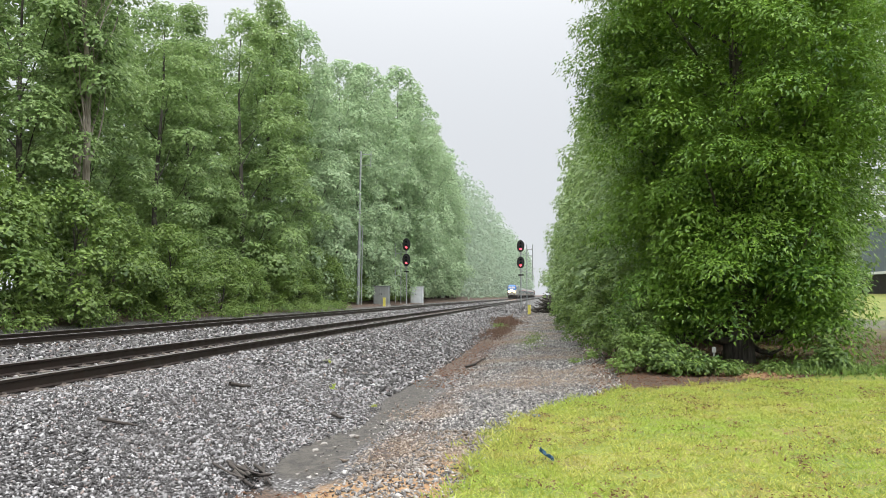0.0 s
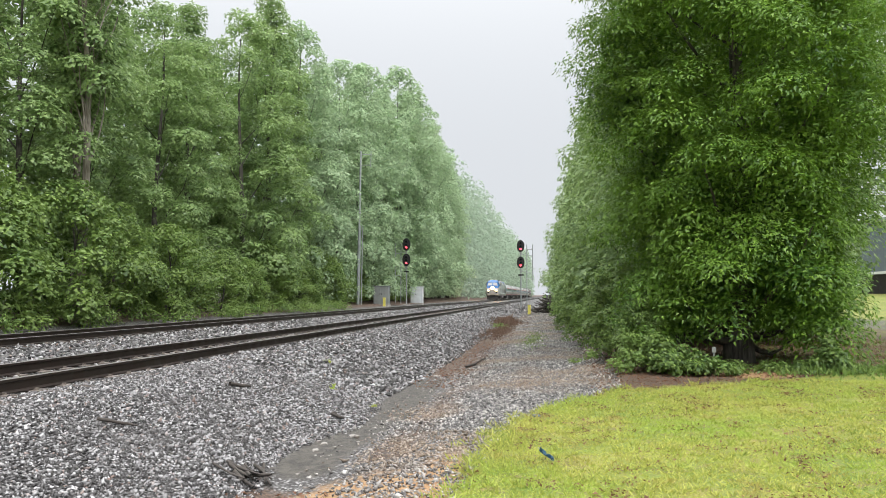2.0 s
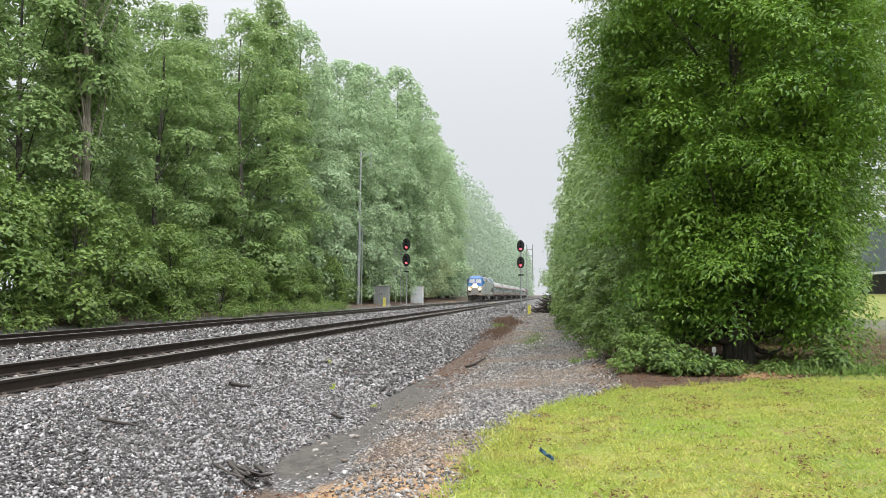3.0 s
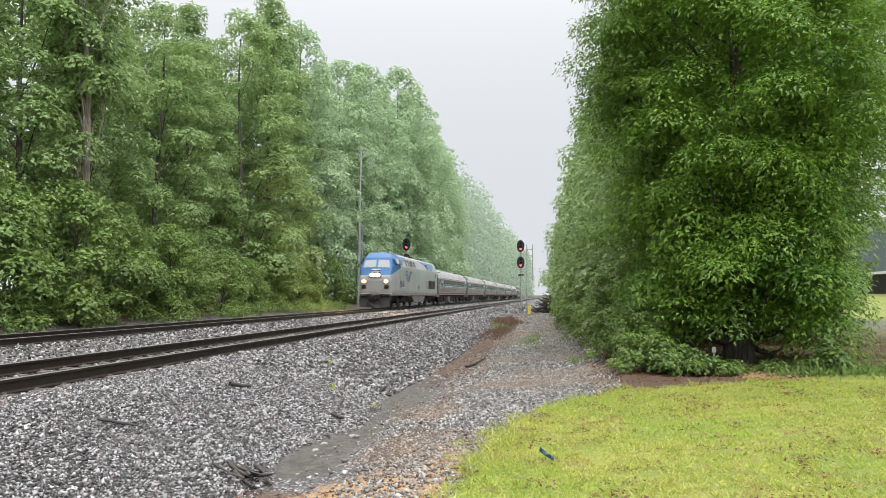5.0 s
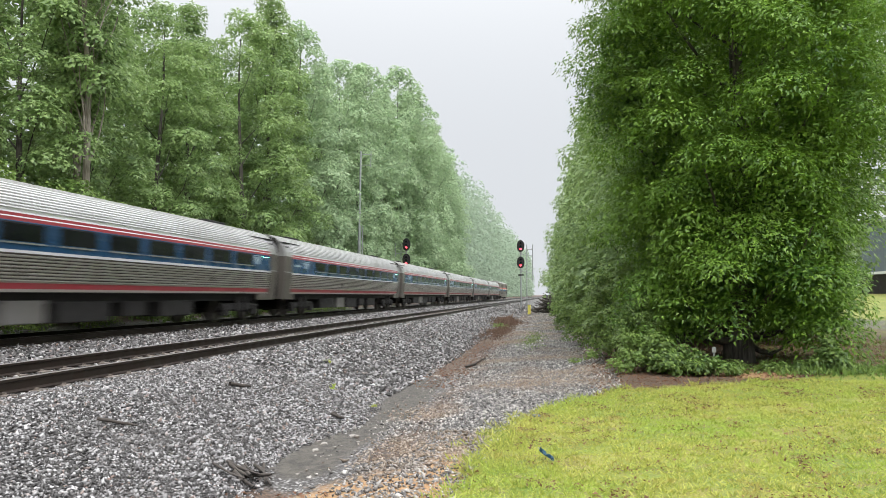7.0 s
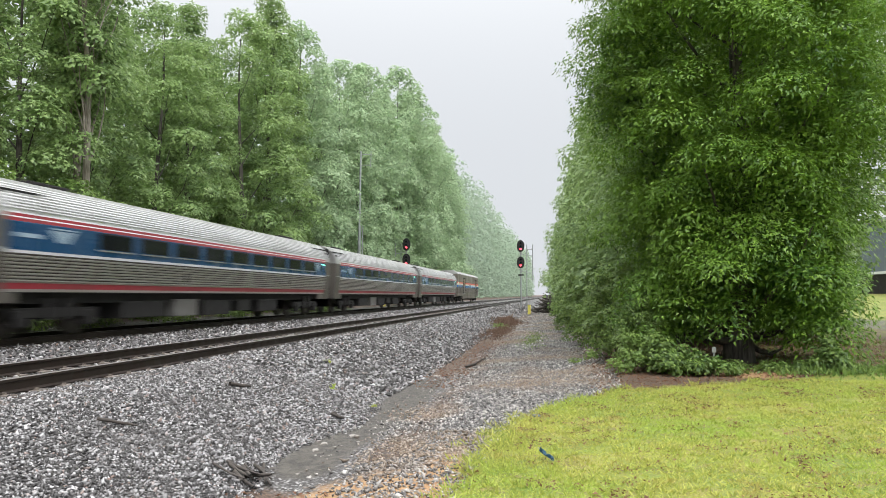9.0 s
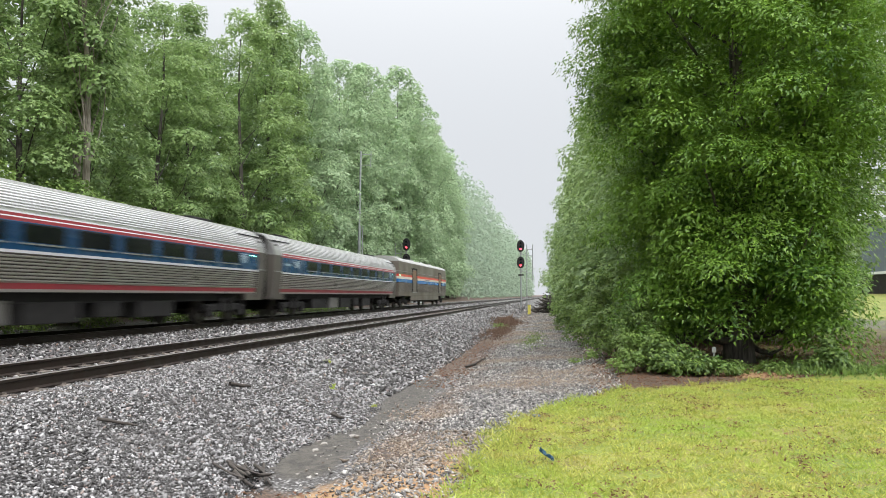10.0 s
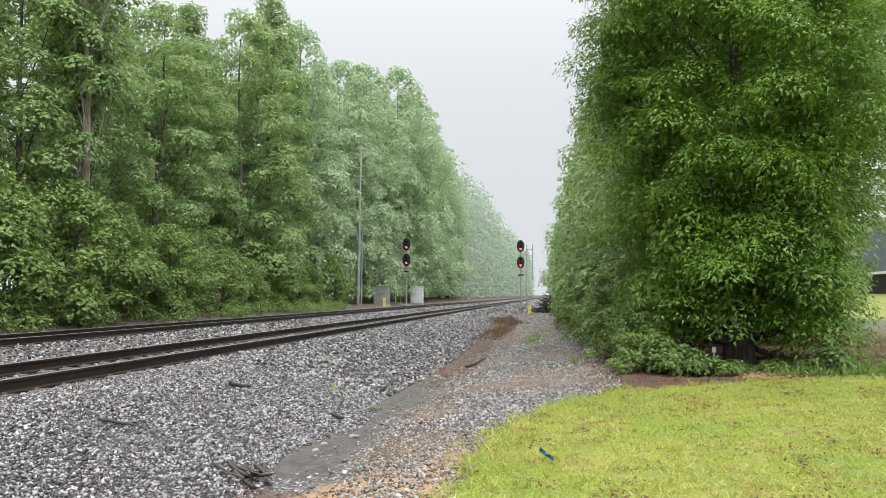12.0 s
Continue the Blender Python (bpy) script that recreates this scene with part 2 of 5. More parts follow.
def rod(bm, a, b, r, r2=None, n=10):
    a, b = Vector(a), Vector(b)
    d = b - a
    m = Matrix.Translation((a + b) / 2) @ d.to_track_quat("Z", "Y").to_matrix().to_4x4()
    bmesh.ops.create_cone(bm, cap_ends=True, segments=n, radius1=r, radius2=r if r2 is None else r2, depth=d.length, matrix=m)
    return bm


def rods(*list_of, n=10):
    bm = bmesh.new()
    for a, b, r in list_of:
        rod(bm, a, b, r, n=n)
    return bm


def mesh_np(name, verts, faces, material, parent=None, smooth=False):
    """A mesh object from arrays: n x 3 places, m x k corners."""
    me = bpy.data.meshes.new(name)
    v, f = np.asarray(verts, np.float32), np.asarray(faces, np.int32)
    me.vertices.add(len(v))
    me.vertices.foreach_set("co", v.ravel())
    me.loops.add(f.size)
    me.loops.foreach_set("vertex_index", f.ravel())
    me.polygons.add(len(f))
    me.polygons.foreach_set("loop_start", np.arange(0, f.size, f.shape[1], dtype=np.int32))
    me.update(calc_edges=True)
    me.validate()
    if smooth:
        me.polygons.foreach_set("use_smooth", np.ones(len(me.polygons), bool))
    me.materials.append(material)
    ob = new(name, me)
    ob.parent = parent
    return ob


def unit(a):
    return a / np.maximum(np.linalg.norm(a, axis=1, keepdims=True), 1e-9)


def leaflets(at, way, normal, length, width):
    """Three-cornered leaves, for crowns that stand farther off."""
    n = len(at)
    way = unit(way - normal * (way * normal).sum(1, keepdims=True))
    side = np.cross(normal, way)
    length, width = np.broadcast_to(length, n)[:, None], np.broadcast_to(width, n)[:, None]
    v = np.stack([at + side * width * 0.5, at + way * length, at - side * width * 0.5 + way * length * 0.2], 1).reshape(-1, 3)
    return v, np.arange(3 * n).reshape(n, 3)


def leaves(at, way, normal, length, width, fold=0.22):
    """Folded four-cornered leaves: places, growing directions, normals, sizes."""
    n = len(at)
    way = unit(way - normal * (way * normal).sum(1, keepdims=True))
    side = np.cross(normal, way)
    length, width = np.broadcast_to(length, n)[:, None], np.broadcast_to(width, n)[:, None]
    mid = at + way * length * 0.45 + normal * width * fold
    v = np.stack([at, mid + side * width * 0.5, at + way * length, mid - side * width * 0.5], 1).reshape(-1, 3)
    return v, np.arange(4 * n).reshape(n, 4)


# ---------------------------------------------------------------- ground
NEAR_X, FAR_X = -7.43, -13.63
PROFILE_X = [-3000, -60, -30, -21, -17.4, -16.2, -15.6, -11.7, -10.5, -9.3, -5.75, -5.3, -3.2, -2.75, -2.3, -1.6, -0.9, 0.4, 1.6, 4, 10, 17, 25, 40, 3000]
PROFILE_Z = [1.5, 1.2, 0.8, 0.45, 0.12, -0.16, -0.2, -0.21, -0.29, -0.21, -0.2, -0.27, -0.8, -0.86, -0.85, -0.77, -0.72, -0.68, -0.62, -0.55, -0.35, 0.0, 1.25, 1.9, 2.2]


def ground_z(x, y):
    """Height of the ground; works on arrays."""
    x, y = np.asarray(x, float), np.asarray(y, float)
    wob = 0.18 * np.sin(y * 0.31 + 1.0) + 0.1 * np.sin(y * 0.83)
    z = np.interp(x + wob * ((x > -5.0) & (x < 3)), PROFILE_X, PROFILE_Z)
    fine = np.sin(x * 3.1 + 1.7 * np.sin(y * 1.3)) * np.sin(y * 2.3 + x) * 0.012 + np.sin(x * 0.9 + y * 0.37) * 0.02
    z = z + fine * np.clip((x + 5.2) * 2, 0, 1)
    z = z + 0.5 * np.exp(-(((x + 3.1) / 1.3) ** 2) - ((y - 72) / 7.0) ** 2)
    return z


EDGE_Y = [-20, 4, 6.5, 9.4, 11.2, 12.5, 13.3, 13.9, 15]
EDGE_X = [-1.2, -1.05, -0.95, -0.82, -0.4, 0.15, 0.7, 1.27, 1.8]


def lawn(x, y):
    """How far inside the lawn, in metres."""
    far = np.interp(x, [0, 1.2, 3.1, 4.0, 6.85, 11], [13.6, 13.8, 13.9, 14.7, 16.6, 18.5])
    d = np.minimum(x - np.interp(y, EDGE_Y, EDGE_X), far + 0.15 * np.sin(x * 2.7) - y)
    return np.maximum(d, np.minimum(x - 15.0, 0.35 * (y - 36)))


def build_ground():
    def lines(dense_lo, dense_hi, step, lo, hi):
        a = list(np.arange(dense_lo, dense_hi, step))
        s, v = step, a[-1]
        while v < hi:
            s *= 1.25
            v += s
            a.append(v)
        s, v = step, dense_lo
        while v > lo:
            s *= 1.25
            v -= s
            a.insert(0, v)
        return np.array(a)

    gx, gy = lines(-17.5, 11, 0.18, -2500, 2500), lines(2.5, 30, 0.2, -2500, 3500)
    X, Y = np.meshgrid(gx, gy)
    Z = ground_z(X, Y)
    V = np.stack([X, Y, Z], -1).reshape(-1, 3)
    w = len(gx)
    i = (np.arange(len(gy) - 1)[:, None] * w + np.arange(w - 1)[None]).ravel()
    ob = mesh_np("ground", V, np.stack([i, i + 1, i + w + 1, i + w], 1), M["ground"], smooth=True)
    x, y = V[:, 0], V[:, 1]
    grass = np.clip(lawn(x, y) / 0.5 + 0.5, 0, 1)
    grass = np.maximum(grass, 0.41 * (x > 5.2) * (y > 14) * (y < 60))
    grass = np.maximum(grass, 0.36 * np.exp(-(((x + 0.9) / 0.3) ** 2)) * np.clip((y - 18) / 6, 0, 1) * (y < 60))
    ditch = 1.1 * np.exp(-(((x + 2.66 + 0.08 * np.sin(y * 0.9)) / 0.36) ** 4)) * np.clip((y - 7.2) / 0.5, 0, 1) * np.clip((17.5 - y) / 2, 0, 1)
    clay = np.clip(1 - np.abs(lawn(x, y) + 0.25) / 0.55, 0, 1) * np.clip((9.5 - y) / 2, 0, 1)
    clay = np.maximum(clay, 1.2 * np.exp(-(((x - 3.9) / 0.75) ** 2) - ((y - 15.6) / 0.7) ** 2))
    clay = np.maximum(clay, np.exp(-(((x + 1.75) / 0.75) ** 2) - ((y - 6.5) / 1.2) ** 2))
    lit = np.clip((x - 0.6 - 0.02 * y) / 0.5, 0, 1) * (y > 13) * (x < 12)
    lit = np.maximum(lit, np.exp(-(((x + 2.5) / 0.7) ** 2)) * np.clip((y - 15) / 4, 0, 1) * np.clip((75 - y) / 20, 0, 1))
    lit = np.maximum(lit, 0.62 * np.exp(-(((x + 1.9) / 0.45) ** 2)) * (y > 8) * (y < 70))
    lit = np.maximum(lit, 0.56 * np.exp(-(((x + 0.7) / 0.35) ** 2)) * (y > 13) * (y < 60))
    lit = np.maximum(lit, np.clip((-16.4 - x) / 0.8, 0, 1))
    lit = np.maximum(lit, 0.9 * np.exp(-(((x + 2.75) / 0.4) ** 2) - ((y - 6.6) / 0.5) ** 2))
    zone = ob.data.color_attributes.new("zone", "FLOAT_COLOR", "POINT")
    zone.data.foreach_set("color", np.stack([grass, ditch, clay, lit], 1).astype(np.float32).ravel())
    return tagged(ob, "ground of gravel, damp silt, clay and lawn", "ground", kind="structure")


build_ground()
rng = np.random.default_rng(7)


def stones(name, x0, x1, y0, y1, count, size, material, label, keep=None, power=1.0, flat=0.62, small=True):
    """Loose angular stones strewn over a stretch of ground, as one stuff object."""
    x = rng.uniform(x0, x1, count)
    y = y0 + (y1 - y0) * rng.random(count) ** power
    if keep is not None:
        k = keep(x, y)
        x, y = x[k], y[k]
    n = len(x)
    if small == "tiny":
        corner = np.array([[-0.6, -0.4, -0.35], [0.7, -0.3, -0.35], [0, 0.7, -0.35], [0.05, 0, 0.55]])
        f = np.array([[0, 2, 1], [0, 1, 3], [1, 2, 3], [2, 0, 3]])
    elif small:
        corner = np.array([[-1, 0, 0], [0, -1, 0], [1, 0, 0], [0, 1, 0], [0, 0, -1], [0, 0, 1]], float) * 0.62
        f = np.array([[0, 1, 5], [1, 2, 5], [2, 3, 5], [3, 0, 5], [1, 0, 4], [2, 1, 4], [3, 2, 4], [0, 3, 4]])
    else:
        corner = np.array([[-0.6, -0.42, -0.4], [0.62, -0.4, -0.4], [0.02, 0.68, -0.4], [-0.36, -0.3, 0.42], [0.42, -0.26, 0.38], [0.0, 0.4, 0.44]]) * 1.1
        f = np.array([[0, 2, 1], [3, 4, 5], [0, 1, 4], [0, 4, 3], [1, 2, 5], [1, 5, 4], [2, 0, 3], [2, 3, 5]])
    kk = len(corner)
    s = size * rng.lognormal(0, 0.27, n) * (1 + 0.007 * np.maximum(y - 10, 0))
    c = corner[None] * (1 + rng.uniform(-0.38, 0.2, (n, kk, 3))) * np.stack([s * rng.uniform(0.9, 1.6, n), s, s * flat * rng.uniform(0.7, 1.2, n)], 1)[:, None]
    q = unit(rng.normal(size=(n, 4)) * np.array([1, 0.35, 0.35, 1]))
    w, i, j, k = q.T
    R = np.stack([1 - 2 * (j * j + k * k), 2 * (i * j - k * w), 2 * (i * k + j * w), 2 * (i * j + k * w), 1 - 2 * (i * i + k * k), 2 * (j * k - i * w), 2 * (i * k - j * w), 2 * (j * k + i * w), 1 - 2 * (i * i + j * j)], 1).reshape(n, 3, 3)
    z = ground_z(x, y) + s * flat * rng.uniform(-0.1, 0.6, n)
    v = np.einsum("nij,nkj->nki", R, c) + np.stack([x, y, z], 1)[:, None]
    ob = mesh_np(name, v.reshape(-1, 3), (np.arange(n)[:, None, None] * kk + f).reshape(-1, f.shape[1]), material)
    return tagged(ob, label, "gravel", kind="stuff")


# ---------------------------------------------------------------- tracks
def build_track(cx, y_near, label):
    t = thing("railway_track", label, "railway track", pose(cx, 0, 0), "main line tracks")
    prof = [(-0.07, -0.178), (0.07, -0.178), (0.07, -0.165), (0.012, -0.145), (0.010, -0.05), (0.036, -0.036), (0.036, -0.006), (0.028, 0.0), (-0.028, 0.0), (-0.036, -0.006), (-0.036, -0.036), (-0.010, -0.05), (-0.012, -0.145), (-0.07, -0.165)]
    bm = bmesh.new()
    a = [bm.verts.new((x, -150, z)) for x, z in prof]
    b = [bm.verts.new((x, 1600, z)) for x, z in prof]
    n = len(prof)
    for i in range(n):
        f = bm.faces.new((a[i], a[(i + 1) % n], b[(i + 1) % n], b[i]))
        f.material_index = 1 if i in (6, 7, 8) else 0
    bm.faces.new(a), bm.faces.new(b[::-1])
    r = part("rail", bm, [M["rail"], M["railhead"]], t, "rusty steel rail with a worn head")
    r.matrix_basis = pose(-0.755, 0, 0)
    share(r, pose(0.755, 0, 0))
    tie = part("tie", boxed((-1.3, -0.11, -0.36), (1.3, 0.11, -0.186), 0.012), M["tie"], t, "dark creosoted wooden tie")
    plate_bm = boxed((-0.18, -0.09, -0.186), (0.18, 0.09, -0.176))
    for d in (-0.1, 0.1):
        box(plate_bm, (d - 0.02, -0.04, -0.178), (d + 0.02, -0.005, -0.15))
    plate = part("tie_plate", plate_bm, M["plate"], tie, "pale steel tie plate with spikes")
    plate.matrix_basis = pose(-0.755, 0, 0)
    share(plate, pose(0.755, 0, 0))
    y = y_near
    tie.matrix_basis = pose(0, y, 0)
    for i in range(1, 125):
        y += 0.53
        o = share(tie, pose(random.uniform(-0.04, 0.04), y, random.uniform(-0.008, 0.0), 0, 0, random.uniform(-0.8, 0.8)))
        share(plate, pose(-0.755, 0, 0), o), share(plate, pose(0.755, 0, 0), o)
    return t


build_track(NEAR_X, 5.0, "steel main line track on grey granite ballast")
build_track(FAR_X, 13.0, "steel far track beside the wood, carrying the train")


# ---------------------------------------------------------------- trees
def tube_np(path, radii, n=7):
    path, radii = np.asarray(path, float), np.asarray(radii, float)
    d = unit(np.gradient(path, axis=0))
    ref = np.where(np.abs(d[:, 2:3]) > 0.9, [[1.0, 0, 0]], [[0, 0, 1.0]])
    u = unit(np.cross(d, ref))
    v = np.cross(d, u)
    a = np.linspace(0, 2 * np.pi, n, endpoint=False)
    V = path[:, None] + radii[:, None, None] * (np.cos(a)[None, :, None] * u[:, None] + np.sin(a)[None, :, None] * v[:, None])
    k = len(path)
    i = (np.arange(k - 1)[:, None] * n + np.arange(n)[None]).ravel()
    j = (np.arange(k - 1)[:, None] * n + (np.arange(n)[None] + 1) % n).ravel()
    return V.reshape(-1, 3), np.stack([i, j, j + n, i + n], 1)


def merge(pieces):
    V, F, o = [], [], 0
    for v, f in pieces:
        V.append(v), F.append(f + o)
        o += len(v)
    return np.concatenate(V), np.concatenate(F)


def lobe_leaves(g, centres, radii, count, length, width, droop=0.35, squash=0.75, inner=0.72, tri=True):
    """Leaves in rounded clumps round the given centres."""
    share_of = radii ** 2 / (radii ** 2).sum()
    k = g.choice(len(centres), count, p=share_of)
    u = unit(g.normal(size=(count, 3)))
    u[:, 2] = np.where(u[:, 2] < -0.35, -u[:, 2], u[:, 2])
    r = radii[k] * (inner + (1.08 - inner) * g.random(count) ** 0.6) * (1 + 0.22 * np.sin(u[:, 0] * 7 + k) * np.sin(u[:, 1] * 6 + k * 2))
    at = centres[k] + u * r[:, None] * np.array([1, 1, squash])
    normal = unit(u + np.array([0, 0, 0.55]) + g.normal(size=(count, 3)) * 0.33)
    way = u + g.normal(size=(count, 3)) * 0.7 - np.array([0, 0, droop])
    s = g.uniform(0.65, 1.3, count)
    if tri:
        return leaflets(at, way, normal, length * s, width * s)
    return leaves(at, way, normal, length * s, width * s)


def build_tree(name, label, seed, height, crown, bottom, lobes, count, length, width, leaf, barkm, lobe_r, trunk_r, droop=0.35, lean=0.0, shell=0.7, limbs=False, boughs=0, squash=0.75):
    """A tree: tapered trunk, limbs that reach into the clumps, and a crown of leaves."""
    g = np.random.default_rng(seed)
    t = thing(name, label, "tree")
    zf = bottom + (1 - bottom) * (np.arange(lobes) + g.random(lobes)) / lobes
    az = np.arange(lobes) * 2.39996 + g.uniform(-0.4, 0.4, lobes)
    rad = np.interp(zf, *crown) * (shell + (1 - shell) * g.random(lobes) ** 0.7) * g.uniform(0.8, 1.15, lobes)
    C = np.stack([rad * np.cos(az) + lean * zf, rad * np.sin(az), zf * height], 1)
    tips = C
    if boughs:
        out = np.linspace(0.62, 1.06, boughs)
        reach = (np.interp(zf, *crown) * g.uniform(0.82, 1.12, lobes))[:, None] * out
        spread = az[:, None] + g.normal(0, 0.16, (lobes, boughs))
        drop = (out - 0.62) ** 1.5 * 2.2 + g.normal(0, 0.1, (lobes, boughs))
        C = np.stack([reach * np.cos(spread), reach * np.sin(spread), np.maximum(0.35, zf[:, None] * height + 0.5 - drop)], -1).reshape(-1, 3)
        zf, lobes = np.repeat(zf, boughs), lobes * boughs
    R = np.interp(zf, [0, 0.6, 1], [lobe_r * 1.1, lobe_r, lobe_r * 0.6]) * g.uniform(0.55, 1.4, lobes)
    h = np.linspace(0, 1, 12)
    wob = np.stack([0.25 * np.sin(h * 5 + seed) * h + lean * h, 0.25 * np.cos(h * 4 + seed) * h - 0.25 * h, h * height * 0.93], 1)
    wob[0, 2] = -0.3
    rr = trunk_r * (1 - 0.88 * h) * np.where(h == 0, 1.45, 1)
    pieces = [tube_np(wob, rr, 8)]
    extra = []
    for c in tips[:: max(1, len(tips) // (26 if limbs else 12))]:
        z0 = max(0.06, c[2] / height - 0.16)
        a = np.array([np.interp(z0, h, wob[:, i]) for i in range(3)])
        s = np.linspace(0, 1, 6)[:, None]
        p = a + (c - a) * s + np.array([0, 0, -0.35]) * np.sin(s * np.pi) + g.normal(size=(6, 3)) * 0.06 * s
        (extra if limbs else pieces).append(tube_np(p, np.linspace(trunk_r * 0.34 * (1.1 - z0), 0.015, 6), 5))
    v, f = merge(pieces)
    mesh_np("trunk", v, f, barkm, t, smooth=True)
    for lv, lf in extra:
        mesh_np("limb", lv, lf, barkm, t, smooth=True)
    v, f = lobe_leaves(g, C, R, count, length, width, droop, squash)
    if boughs:
        v, f = merge([(v, f), lobe_leaves(g, C * np.array([0.74, 0.74, 1.0]), R * 1.2, 42000, 0.15, 0.07, droop)])
    mesh_np("crown", v, f, leaf, t)
    return t


def plant(src, spots, label=""):
    """Copies of a tree at x, y, scale, turn; the first spot takes the original."""
    for i, (x, y, s, a) in enumerate(spots):
        m = pose(x, y, float(ground_z(x, y)) - 0.05, 0, 0, a) @ Matrix.Diagonal((s, s, s, 1))
        if i == 0:
            src.matrix_basis = m
        else:
            o = copy_thing(src, m)
            o.matrix_basis = m


SPIRE = ([0, 0.08, 0.3, 0.6, 0.85, 1], [2.2, 2.9, 3.1, 2.5, 1.3, 0.15])
ROUND = ([0, 0.1, 0.35, 0.65, 0.88, 1], [2.4, 3.2, 3.6, 3.3, 2.1, 0.5])
kinds = []
near_kinds, hazed_kinds = (0, 2), (1, 3)
for seed, h, crown, leaf, kind_label in (
    (11, 21.0, SPIRE, M["leaf_a"], "tall sweetgum with dense green leaves at the wood's edge"),
    (12, 23.0, SPIRE, M["leaf_b"], "tall tulip poplar at the wood's edge, leaves paled for haze"),
    (13, 20.0, ROUND, M["leaf_a"], "broad green hardwood leafy down to the ground"),
    (14, 24.0, ROUND, M["leaf_b"], "high hardwood with a rounded crown, leaves paled for haze"),
):
    kinds.append(build_tree("woodland_tree", kind_label, seed, h, crown, 0.02, 84, 38000 if leaf is M["leaf_a"] else 24000, 0.19 if leaf is M["leaf_a"] else 0.26, 0.16 if leaf is M["leaf_a"] else 0.23, leaf, M["bark"], 1.15 if leaf is M["leaf_a"] else 1.2, 0.24, shell=0.78 if leaf is M["leaf_a"] else 0.68, squash=0.68 if leaf is M["leaf_a"] else 0.85))
back_tree = build_tree("woodland_tree", "tall green hardwood deeper in the wood", 15, 23.0, ROUND, 0.2, 80, 9000, 0.48, 0.42, M["leaf_a"], M["bark"], 1.35, 0.26)
for ob in (*kinds, back_tree):
    tagged(ob, group="trees along the far track")
spots, behind = [[] for _ in kinds], []
g = random.Random(4)
y, i = 13.0, 0
while y < 150:
    # trees with haze in their leaf colour take over with distance
    k = (near_kinds if g.random() > (y - 36) / 42 else hazed_kinds)[i % 2]
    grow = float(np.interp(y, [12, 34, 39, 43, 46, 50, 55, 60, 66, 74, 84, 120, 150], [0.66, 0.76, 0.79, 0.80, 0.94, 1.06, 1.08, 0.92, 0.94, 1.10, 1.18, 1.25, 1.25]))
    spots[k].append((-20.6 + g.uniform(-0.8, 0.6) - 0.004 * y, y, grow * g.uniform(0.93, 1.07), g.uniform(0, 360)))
    y += g.uniform(3.6, 5.0) * (1 + y / 160)
    i += 1
y = 16.0
while y < 150:
    behind.append((-26.0 + g.uniform(-1.2, 1.2), y, float(np.interp(y, [16, 48, 54, 60, 66, 76, 95, 150], [0.72, 0.82, 0.74, 0.82, 1.04, 0.90, 1.08, 1.18])) * g.uniform(0.92, 1.05), g.uniform(0, 360)))
    y += g.uniform(5.5, 8.0) * (1 + y / 160)
    i += 1
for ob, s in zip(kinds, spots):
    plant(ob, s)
plant(back_tree, behind)

bare = build_tree("slender_tree", "slender pale-barked tree with a mostly bare trunk", 31, 17.0, ([0, 0.5, 0.8, 1], [0.3, 0.7, 1.6, 0.5]), 0.5, 22, 8000, 0.17, 0.14, M["leaf_a"], M["pale_bark"], 0.85, 0.2, lean=0.2)
plant(bare, [(-18.1, 26.2, 1.0, 0), (-18.9, 26.9, 0.95, 130)])

shrub = build_tree("edge_shrub", "bright green leafy shrub at the foot of the wood", 21, 4.2, ([0, 0.3, 0.7, 1], [1.2, 1.7, 1.3, 0.3]), 0.05, 40, 12000, 0.12, 0.1, M["leaf_c"], M["bark"], 0.62, 0.07)
tagged(shrub, group="shrubs along the wood")
s = []
y = 15.0
while y < 95:
    s.append((-17.7 + g.uniform(-0.5, 0.5) - 0.006 * y - (1.9 if 60 < y < 94 else 0), y, g.uniform(0.7, 1.25), g.uniform(0, 360)))
    y += g.uniform(1.9, 3.0) * (1 + y / 120)
plant(shrub, s)


def verge():
    """Low weeds and saplings between the far track and the wood."""
    q = np.random.default_rng(23)
    n = 90
    C = np.stack([-16.7 + q.normal(0, 0.35, n), 19 + 39 * q.random(n) ** 1.1, np.zeros(n)], 1)
    C[:, 2] = ground_z(C[:, 0], C[:, 1]) + q.uniform(0.0, 0.35, n)
    v, f = lobe_leaves(q, C, q.uniform(0.2, 0.65, n), 15000, 0.1, 0.08)
    tagged(mesh_np("verge_weeds", v, f, M["leaf_c"]), "low green weeds between the far track and the wood", "weeds", kind="stuff")


verge()


